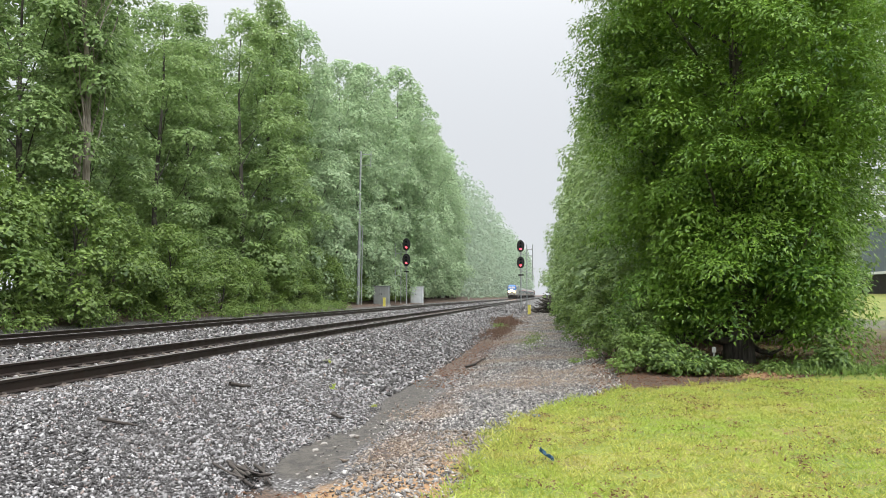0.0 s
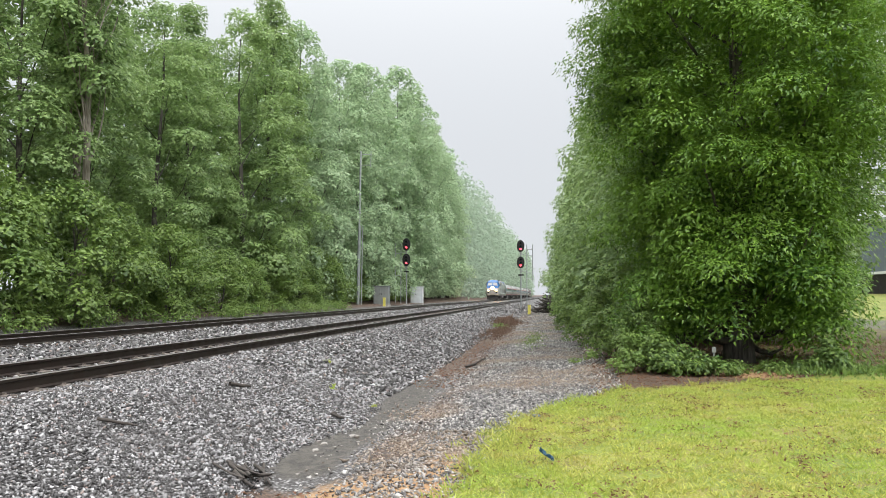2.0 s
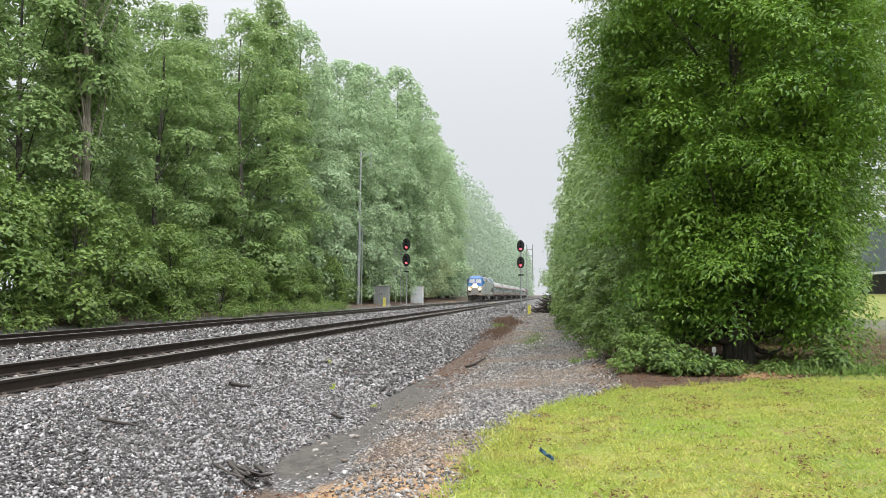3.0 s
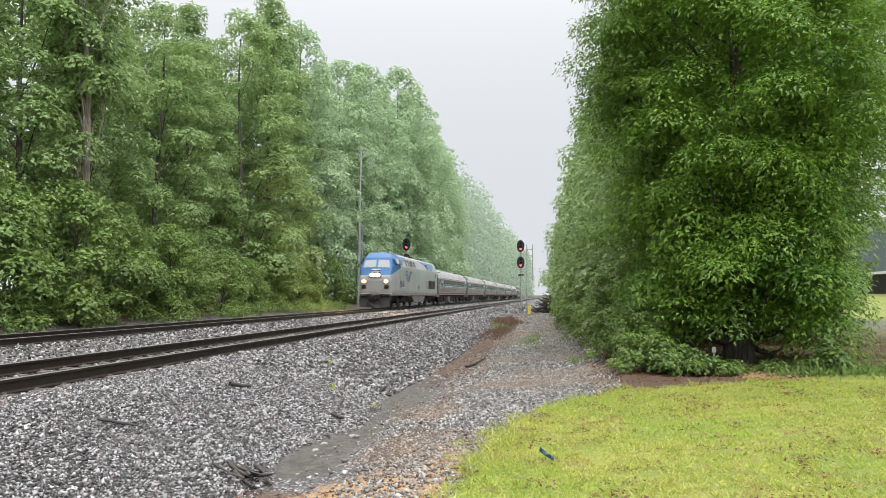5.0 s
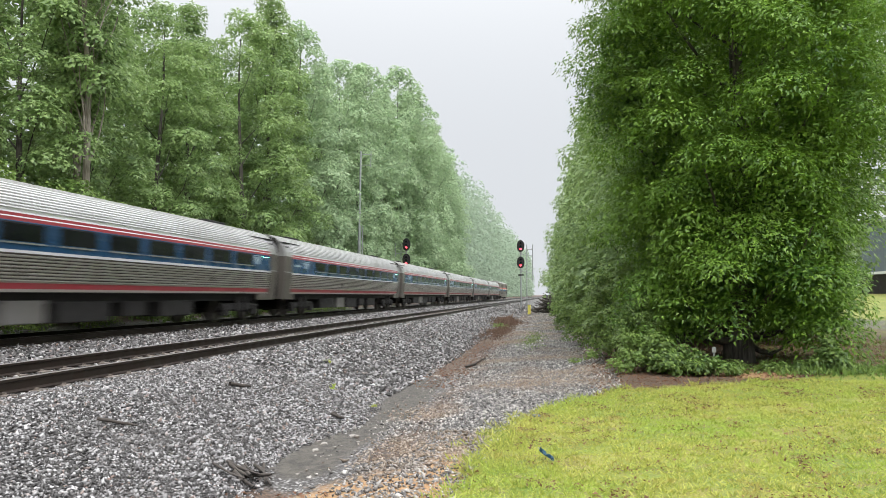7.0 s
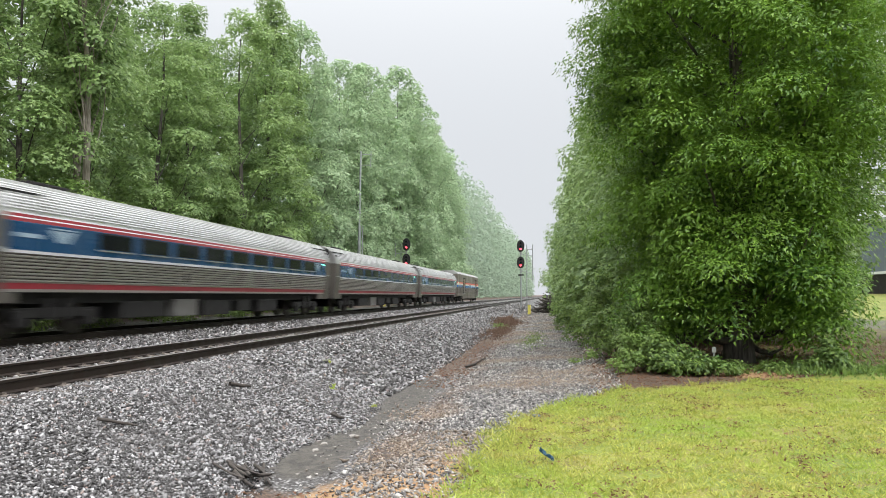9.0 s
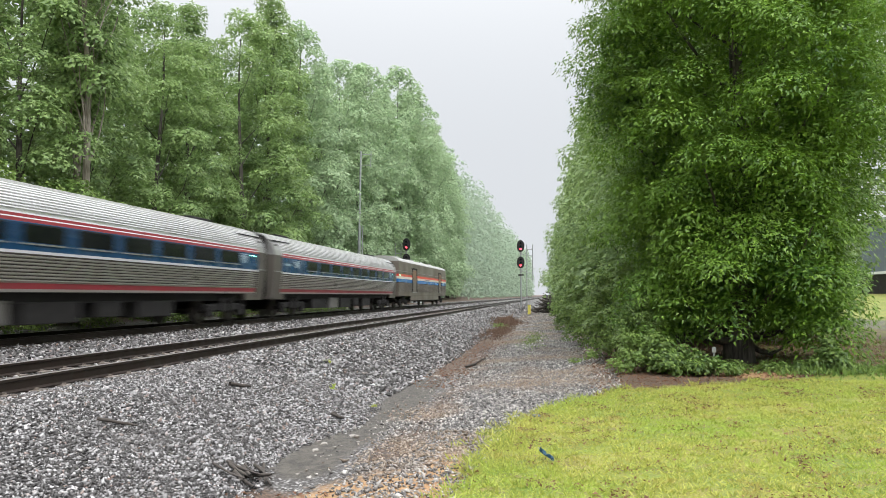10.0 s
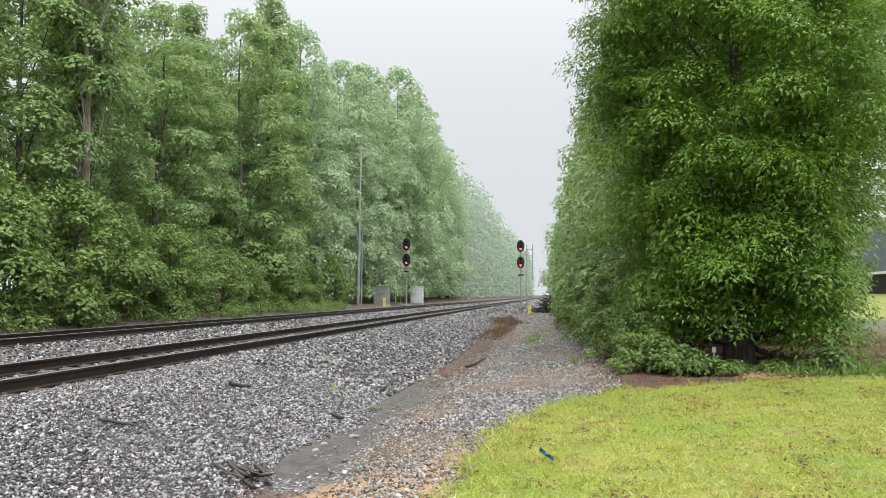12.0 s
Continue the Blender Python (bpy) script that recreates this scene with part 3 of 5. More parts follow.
def far_woods(name, label, x_edge, depth, y0, y1, height, count, seed):
    """The wood that runs on into the distance, as one stuff object."""
    q = np.random.default_rng(seed)
    n = int((y1 - y0) / 4.5)
    cy = np.concatenate([np.linspace(y0, y1, n) + q.uniform(-1.5, 1.5, n)] * 2)
    cx = x_edge + np.sign(depth) * np.concatenate([q.uniform(0, 1.5, n), q.uniform(4, abs(depth), n)])
    hh = height * q.uniform(0.78, 1.12, 2 * n)
    per = 18
    zf = np.tile((np.arange(per) + 0.5) / per, 2 * n) + q.uniform(-0.02, 0.02, 2 * n * per)
    ti = np.repeat(np.arange(2 * n), per)
    az = np.arange(2 * n * per) * 2.4
    rad = np.interp(zf, [0, 0.3, 0.7, 1], [2.6, 3.0, 2.2, 0.2])
    C = np.stack([cx[ti] + rad * np.cos(az), cy[ti] + rad * np.sin(az), zf * hh[ti]], 1)
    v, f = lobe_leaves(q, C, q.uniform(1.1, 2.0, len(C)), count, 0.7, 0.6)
    # the leaf colour carries the haze of the distance
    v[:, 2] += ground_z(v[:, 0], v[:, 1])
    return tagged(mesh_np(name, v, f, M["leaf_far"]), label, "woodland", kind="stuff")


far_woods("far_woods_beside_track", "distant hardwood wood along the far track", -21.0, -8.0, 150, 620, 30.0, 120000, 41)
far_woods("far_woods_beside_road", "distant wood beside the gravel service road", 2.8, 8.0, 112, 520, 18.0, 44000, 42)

oak = build_tree("willow_oak", "large willow oak with drooping narrow green leaves down to the ground", 51, 13.5, ([0, 0.1, 0.3, 0.5, 0.8, 1], [1.9, 2.2, 2.6, 3.4, 3.0, 0.4]), 0.035, 175, 330000, 0.1, 0.045, M["oak"], M["bark"], 0.62, 0.3, droop=0.6, shell=0.72, limbs=True, boughs=6, squash=0.6)
plant(oak, [(4.25, 18.6, 1.0, 20)])
row = build_tree("roadside_tree", "dense green hardwood beside the gravel service road", 52, 14.5, ([0, 0.1, 0.4, 0.7, 1], [2.2, 2.7, 2.8, 2.2, 0.3]), 0.02, 130, 21000, 0.22, 0.16, M["leaf_a"], M["bark"], 0.95, 0.22, droop=0.5, limbs=True)
tagged(row, group="trees beside the service road")
plant(row, [(4.0, 25.5, 0.95, 0), (3.9, 33, 1.0, 80), (3.7, 42, 1.02, 200), (3.2, 53, 1.05, 300), (3.1, 66, 1.05, 20), (3.0, 82, 1.12, 140), (3.1, 100, 1.15, 260), (10.0, 36, 1.05, 45), (6.3, 26.5, 1.05, 190)])
high = build_tree("roadside_tree", "dark green hardwood with a raised crown behind the oak", 53, 15.0, ([0, 0.25, 0.5, 0.75, 1], [0.5, 2.6, 3.3, 2.6, 0.4]), 0.23, 110, 30000, 0.2, 0.13, M["leaf_a"], M["bark"], 0.95, 0.24, droop=0.5, limbs=True)
plant(high, [(7.8, 26.0, 1.0, 30)])
tagged(high, group="trees beside the service road")
bush = copy_thing(shrub, Matrix())
for i, (x, y, s, a) in enumerate([(1.9, 17.6, 0.36, 0), (1.7, 21.0, 0.6, 120), (1.5, 26, 0.65, 30), (1.3, 34, 0.7, 80), (1.0, 45, 0.7, 200)]):
    m = pose(x, y, float(ground_z(x, y)) - 0.03, 0, 0, a) @ Matrix.Diagonal((s, s, s, 1))
    o = bush if i == 0 else copy_thing(bush, m)
    o.matrix_basis = m
    o["label"], o["group"] = "low bright green undergrowth at the tree's foot", "undergrowth below the oak"


# ---------------------------------------------------------------- train
def loft(rows, y0, y1, stations=2, yfront=None, squeeze=None):
    """Skin over the rows (half width, height, material), both sides, from y0 to y1."""
    bm = bmesh.new()
    ys = [y0 + (y1 - y0) * i / (stations - 1) for i in range(stations)] if isinstance(stations, int) else stations
    grid = {}
    for s in (-1, 1):
        for i, (w, z, _) in enumerate(rows):
            for j, y in enumerate(ys):
                yy = y + (yfront(z) * max(0.0, 1 - (y - y0) / 3.2) if yfront else 0)
                ww = w * (squeeze(y - y0, z) if squeeze else 1)
                grid[s, i, j] = bm.verts.new((s * ww, yy, z))
    for s in (-1, 1):
        for i in range(len(rows) - 1):
            for j in range(len(ys) - 1):
                q = [grid[s, i, j], grid[s, i, j + 1], grid[s, i + 1, j + 1], grid[s, i + 1, j]]
                f = bm.faces.new(q if s > 0 else q[::-1])
                f.material_index = rows[i][2]
    for j in (0, len(ys) - 1):
        for i in range(len(rows) - 1):
            q = [grid[-1, i, j], grid[1, i, j], grid[1, i + 1, j], grid[-1, i + 1, j]]
            f = bm.faces.new(q)
            f.material_index = rows[i][2]
    for i in (0, len(rows) - 1):
        for j in range(len(ys) - 1):
            bm.faces.new([grid[-1, i, j], grid[1, i, j], grid[1, i, j + 1], grid[-1, i, j + 1]]).material_index = rows[i][2]
    return bm


def build_truck(parent, y, wheelbase, r, gear):
    t = new("truck")
    t.parent = parent
    t.matrix_basis = pose(0, y, 0)
    bm = bmesh.new()
    for s in (-1, 1):
        box(bm, (s * 1.15 - 0.09, -wheelbase / 2 - 0.35, r + 0.02), (s * 1.15 + 0.09, wheelbase / 2 + 0.35, r + 0.26), 0.03)
        for a in (-1, 1):
            box(bm, (s * 1.2 - 0.12, a * wheelbase / 2 - 0.2, r - 0.2), (s * 1.2 + 0.12, a * wheelbase / 2 + 0.2, r + 0.2), 0.04)
            box(bm, (s * 1.22 - 0.05, a * 0.35 - 0.14, r - 0.05), (s * 1.22 + 0.1, a * 0.35 + 0.14, r + 0.5), 0.03)
    box(bm, (-1.1, -0.25, r), (1.1, 0.25, r + 0.42), 0.03)
    side = part("side_frame", bm, gear, t)
    ring = [(0.05, 0.68), (r + 0.028, 0.68), (r + 0.028, 0.705), (r, 0.72), (r - 0.01, 0.83), (r * 0.84, 0.83), (r * 0.78, 0.775), (r * 0.3, 0.78), (r * 0.25, 0.86), (0.05, 0.86)]
    wheel = bmesh.new()
    turn = [[wheel.verts.new((px, pr * math.cos(a), pr * math.sin(a))) for pr, px in ring] for a in (2 * math.pi * i / 26 for i in range(26))]
    for i in range(26):
        for j in range(len(ring)):
            q = (j + 1) % len(ring)
            wheel.faces.new((turn[i][j], turn[i][q], turn[(i + 1) % 26][q], turn[(i + 1) % 26][j]))
    w = part("wheel", wheel, M["wheel"], t)
    ax = part("axle", rods(((-1.1, 0, 0), (1.1, 0, 0), 0.08)), M["dark"], t)
    w.matrix_basis = ax.matrix_basis = pose(0, -wheelbase / 2, r)
    share(w, pose(0, wheelbase / 2, r)), share(ax, pose(0, wheelbase / 2, r))
    share(w, pose(0, -wheelbase / 2, r, 0, 0, 180)), share(w, pose(0, wheelbase / 2, r, 0, 0, 180))
    return t


def coupler(parent, y, s):
    bm = boxed((-0.12, min(y, y + s * 0.75), 0.76), (0.12, max(y, y + s * 0.75), 0.98), 0.03)
    box(bm, (-0.2, y + s * 0.5, 0.7), (0.2, y + s * 0.72, 1.04), 0.04)
    return part("coupler", bm, M["gear"], parent)


def build_locomotive():
    t = thing("diesel_locomotive", "silver and blue diesel passenger locomotive with lit headlights", "locomotive")
    k = Nodes("loco_livery")
    x, y, z = k.split(k.pos)
    front = k.math("GREATER_THAN", z, k.math("ADD", k.math("MULTIPLY", y, 0.3), 2.40))
    fall = k.n.new("ShaderNodeMapRange")
    for socket, v in zip(fall.inputs[1:5], (11.2, 16.6, 4.12, 3.42)):
        socket.default_value = v
    k.l.new(y, fall.inputs[0])
    rise = k.math("ADD", k.math("MULTIPLY", k.math("SUBTRACT", y, 18.2), 0.5), 3.42)
    rear = k.math("GREATER_THAN", z, k.math("MAXIMUM", fall.outputs[0], rise))
    flank = k.math("MAXIMUM", front, k.math("MULTIPLY", rear, k.math("GREATER_THAN", y, 8.0)))
    sill = k.math("MULTIPLY", k.math("LESS_THAN", z, 1.19), k.math("GREATER_THAN", z, 1.12))
    grime = k.ramp(k.noise(0.8, 5), [(0.4, 0.0), (0.75, 0.4)])
    low = k.ramp(k.math("ADD", k.math("MULTIPLY", z, 0.3), k.math("MULTIPLY", k.noise(3, 4), 0.25)), [(0.42, 0.75), (0.58, 0.0)])
    c = k.mix(grime, (0.31, 0.315, 0.32), (0.21, 0.20, 0.185))
    c = k.mix(low, c, (0.19, 0.15, 0.11))
    c = k.mix(flank, c, (0.028, 0.115, 0.29))
    c = k.mix(k.math("MULTIPLY", k.math("GREATER_THAN", z, 4.12), k.math("GREATER_THAN", y, 3.0)), c, (0.40, 0.42, 0.44))
    sill = k.math("MULTIPLY", sill, k.math("GREATER_THAN", y, 4.5))
    c = k.mix(k.math("MULTIPLY", sill, 0.6), c, (0.27, 0.11, 0.08))
    k.bump(k.noise(0.7, 2), 0.05, 0.05)
    livery = k.done(c, 0.26, 0.1, 0.6)
    rows = [(1.42, 0.98, 0), (1.5, 1.02, 0), (1.52, 1.3, 0), (1.52, 2.15, 0), (1.52, 2.45, 0), (1.52, 2.8, 0), (1.52, 3.3, 0), (1.5, 3.4, 0), (1.3, 3.95, 0), (1.2, 4.14, 0), (0.95, 4.3, 0), (0.5, 4.38, 0), (0.05, 4.4, 0)]

    def rake(z):
        return 0.45 + max(0.0, z - 2.3) * 0.56 + max(0.0, z - 3.95) * 1.0 + max(0.0, 1.6 - z) * 0.12

    def narrow(d, z):
        return 0.78 + 0.22 * min(1.0, d / 2.2) ** 0.7

    body = part("body", loft(rows, 0.0, 20.7, [0.0, 0.35, 0.8, 1.4, 2.2, 3.4, 6.0, 10.0, 14.0, 18.0, 20.4, 20.7], rake, narrow), livery, t)
    for p in body.data.polygons:
        p.use_smooth = False

    def face(zz, out):
        return rake(zz) - out

    for s in (-1, 1):
        bm = bmesh.new()
        q = [(s * 0.08, 3.2), (s * 1.06, 3.16), (s * 0.93, 3.74), (s * 0.08, 3.78)]
        a = [bm.verts.new((px, face(pz, 0.03), pz)) for px, pz in q]
        b = [bm.verts.new((px, face(pz, -0.05), pz)) for px, pz in q]
        bm.faces.new(a)
        for i in range(4):
            bm.faces.new((a[i], a[(i + 1) % 4], b[(i + 1) % 4], b[i]))
        part("windshield", bm, M["screen"], t, "windshield pane, sky reflection painted in as pale colour")
        bm = boxed((s * 0.86 - 0.15, 0.39, 1.98), (s * 0.86 + 0.15, 0.5, 2.2), 0.02)
        rim = part("ditch_light_housing", bm, M["galv"], t)
        part("reflector", rods(((s * 0.86, 0.382, 2.09), (s * 0.86, 0.4, 2.09), 0.15), n=16), M["amber"], rim, "lamp reflector with amber halo glow added")
        part("ditch_light", rods(((s * 0.86, 0.375, 2.09), (s * 0.86, 0.395, 2.09), 0.09), n=16), M["ditch"], rim, "lit warm white ditch light")
        part("step_opening", boxed((s * 0.88 - 0.17, 0.4, 1.53), (s * 0.88 + 0.17, 0.51, 1.82), 0.02), M["dark"], t)
        part("nose_step", boxed((s * 0.82 - 0.42, 0.15, 1.14), (s * 0.82 + 0.42, 0.55, 1.19), 0.01), M["galv"], t)
        part("handrail", rods(((s * 1.12, 0.42, 1.25), (s * 1.12, 0.42, 1.9), 0.015), n=6), M["galv"], t)
        # side pieces
        # the fore cab window has the painted sky reflection, the rear one is dark
        for y0, y1, z0, z1, nm, mt in ((1.5, 2.6, 3.46, 3.88, "cab_window", "screen"), (2.7, 3.5, 3.46, 3.88, "cab_window", "glass"), (5.1, 5.5, 3.45, 3.95, "vent", "grille"), (6.1, 6.5, 3.45, 3.95, "vent", "grille"), (7.05, 8.15, 3.45, 3.95, "vent", "grille"), (8.75, 9.35, 3.45, 3.95, "vent", "grille"), (14.75, 15.5, 3.45, 3.95, "vent", "grille")):
            bm = bmesh.new()
            q = [(y0, z0), (y1, z0), (y1, z1), (y0, z1)]
            a = [bm.verts.new((s * (np.interp(pz, [3.4, 3.95], [1.5, 1.3]) + 0.02), py, pz)) for py, pz in q]
            b = [bm.verts.new((s * (np.interp(pz, [3.4, 3.95], [1.5, 1.3]) - 0.05), py, pz)) for py, pz in q]
            bm.faces.new(a)
            for i in range(4):
                bm.faces.new((a[i], a[(i + 1) % 4], b[(i + 1) % 4], b[i]))
            part(nm, bm, M[mt], t)
        for y0, y1 in ((15.75, 17.42), (17.68, 19.3)):
            part("radiator_frame", boxed((s * 1.5, y0, 1.64), (s * 1.535, y1, 2.42), 0.01), M["dark"], t)
            bm = bmesh.new()
            for i in range(9):
                zz = 1.69 + i * 0.078
                box(bm, (s * 1.53, y0 + 0.08, zz), (s * 1.555, y1 - 0.08, zz + 0.045))
            part("radiator_grille", bm, M["grille"], t)
        bm = bmesh.new()
        for a, b, c, d in ((14.3, 15.55, 2.40, 2.46), (14.3, 15.55, 1.74, 1.8), (14.3, 14.36, 1.8, 2.4), (15.49, 15.55, 1.8, 2.4)):
            box(bm, (s * 1.51, a, c), (s * 1.54, b, d))
        part("side_hatch", bm, M["tank"], t, "grey frame of a side hatch")
        louvre = part("side_louvre", boxed((s * 1.5, 2.46, 1.64), (s * 1.53, 3.0, 2.2), 0.01), M["dark"], t)
        bm = bmesh.new()
        for i in range(7):
            box(bm, (s * 1.52, 2.5, 1.67 + i * 0.075), (s * 1.545, 2.96, 1.7 + i * 0.075))
        part("louvre_slat", bm, M["gear"], louvre)
        part("step_well", boxed((s * 1.5, 3.55, 1.72), (s * 1.53, 3.95, 2.15), 0.01), M["dark"], t)
        bm = bmesh.new()
        for zz in (1.62, 2.02):
            rod(bm, (s * 1.57, 3.4, zz), (s * 1.57, 4.05, zz), 0.018, n=6)
        for py in (4.15, 2.2):
            rod(bm, (s * 1.57, py, 1.5), (s * 1.57, py, 2.9), 0.015, n=6)
        part("grab_rail", bm, M["galv"], t)
        part("door_seam", boxed((s * 1.51, 4.28, 1.5), (s * 1.524, 4.31, 3.3)), M["tank"], t)
        part("rear_vent", boxed((s * 1.5, 19.7, 2.75), (s * 1.53, 20.15, 3.2), 0.01), M["gear"], t)
        part("filler_panel", boxed((s * 1.5, 10.25, 1.58), (s * 1.535, 10.7, 1.88), 0.01), M["gear"], t)
        # plain emblem: three curved blades below a bar
        bm = bmesh.new()
        for top0, top1, mid0, mid1, low0, low1, zl in ((4.55, 5.65, 4.95, 5.25, 5.1, 5.2, 2.4), (5.85, 6.4, 5.6, 5.95, 5.3, 5.5, 2.2), (6.65, 7.1, 6.25, 6.65, 5.75, 6.1, 1.95)):
            for (a0, a1, za), (b0, b1, zb) in (((top0, top1, 2.74), (mid0, mid1, 2.5)), ((mid0, mid1, 2.5), (low0, low1, zl))):
                bm.faces.new([bm.verts.new((s * 1.528, py, pz)) for py, pz in ((a0, za), (a1, za + 0.03), (b1, zb), (b0, zb))])
        box(bm, (s * 1.522, 5.0, 2.9), (s * 1.53, 7.1, 3.01))
        part("emblem", bm, M["navy"], t, "dark blue fan-shaped emblem of plain bars")
        bm = bmesh.new()
        v = [(7.6, 1.0), (13.9, 1.0), (13.0, 0.45), (8.5, 0.45)]
        a = [bm.verts.new((s * 1.47, py, pz)) for py, pz in v]
        b = [bm.verts.new((s * 0.4, py, pz)) for py, pz in v]
        bm.faces.new(a), bm.faces.new(b[::-1])
        for i in range(4):
            bm.faces.new((a[i], a[(i + 1) % 4], b[(i + 1) % 4], b[i]))
        part("fuel_tank", bm, M["tank"], t, "grimy grey fuel tank skirt")
        part("mirror", boxed((s * 1.62 - 0.04, 1.7, 3.2), (s * 1.62 + 0.04, 1.85, 3.5), 0.02), M["dark"], t)
    bm = boxed((-0.46, 0.4, 2.42), (0.46, 0.62, 2.74), 0.05)
    case = part("headlight_housing", bm, M["galv"], t)
    part("reflector", boxed((-0.38, 0.388, 2.46), (0.38, 0.404, 2.70), 0.02), M["amber"], case, "headlamp reflector with amber halo glow added")
    lamp = part("headlight", rods(((-0.19, 0.38, 2.58), (-0.19, 0.4, 2.58), 0.11), n=18), M["head"], case, "lit warm white headlamp")
    share(lamp, pose(0.38, 0, 0))
    part("number_bars", boxed((-0.34, 0.73, 2.96), (0.34, 0.95, 3.06), 0.01), M["cream"], t, "white bars in place of lettering")
    part("nose_badge", boxed((-0.3, 0.66, 2.8), (0.3, 0.9, 2.91), 0.03), M["badge"], t, "pale plain badge on the nose")
    bm = bmesh.new()
    v = [(-1.2, 0.5, 0.98), (1.2, 0.5, 0.98), (1.15, 0.3, 0.12), (0, 0.05, 0.12), (-1.15, 0.3, 0.12)]
    v = [bm.verts.new(p) for p in v]
    bk = [bm.verts.new((p.co.x, p.co.y + 0.12, p.co.z)) for p in v]
    bm.faces.new(v), bm.faces.new(bk[::-1])
    for i in range(5):
        bm.faces.new((v[i], v[(i + 1) % 5], bk[(i + 1) % 5], bk[i]))
    part("snow_plough", bm, M["plough"], t, "grey steel pilot plough")
    bm = boxed((-0.5, 0.3, 0.72), (0.5, 0.52, 1.08), 0.05)
    for s in (-1, 1):
        rod(bm, (s * 0.35, 0.28, 0.95), (s * 0.5, 0.2, 0.45), 0.035, n=8)
    part("buffer_beam", bm, M["dark"], t, "black drawgear with hanging hoses")
    part("underframe", boxed((-1.1, 0.7, 0.62), (1.1, 20.4, 1.02), 0.05), M["dark"], t)
    part("exhaust_hatch", boxed((-0.8, 8.4, 4.38), (0.8, 11.2, 4.47), 0.03), M["gear"], t)
    for i in range(3):
        part("roof_fan", rods(((0, 14.6 + i * 1.7, 4.36), (0, 14.6 + i * 1.7, 4.46), 0.7), n=20), M["gear"], t)
    part("horn", rods(((0.3, 3.9, 4.45), (0.3, 4.4, 4.5), 0.06), ((0.5, 3.9, 4.45), (0.5, 4.3, 4.48), 0.05)), M["galv"], t)
    part("gangway", boxed((-1.2, 20.68, 1.0), (1.2, 21.1, 3.5), 0.04), M["dark"], t, "black rear gangway")
    coupler(t, 0.5, -1), coupler(t, 20.5, 1)
    for y in (4.2, 16.6):
        build_truck(t, y, 2.75, 0.5, M["gear"])
    return t


def flutes(rows, w0, z0, w1, z1, count, depth, mat, groove=None):
    """Adds a fluted stretch of skin between two points of the cross-section."""
    for i in range(count):
        # a groove material paints shade into the flat valley of each flute
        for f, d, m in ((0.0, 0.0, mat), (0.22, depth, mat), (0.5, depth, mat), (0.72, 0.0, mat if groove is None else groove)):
            u = (i + f) / count
            rows.append((w0 + (w1 - w0) * u + d, z0 + (z1 - z0) * u, m))


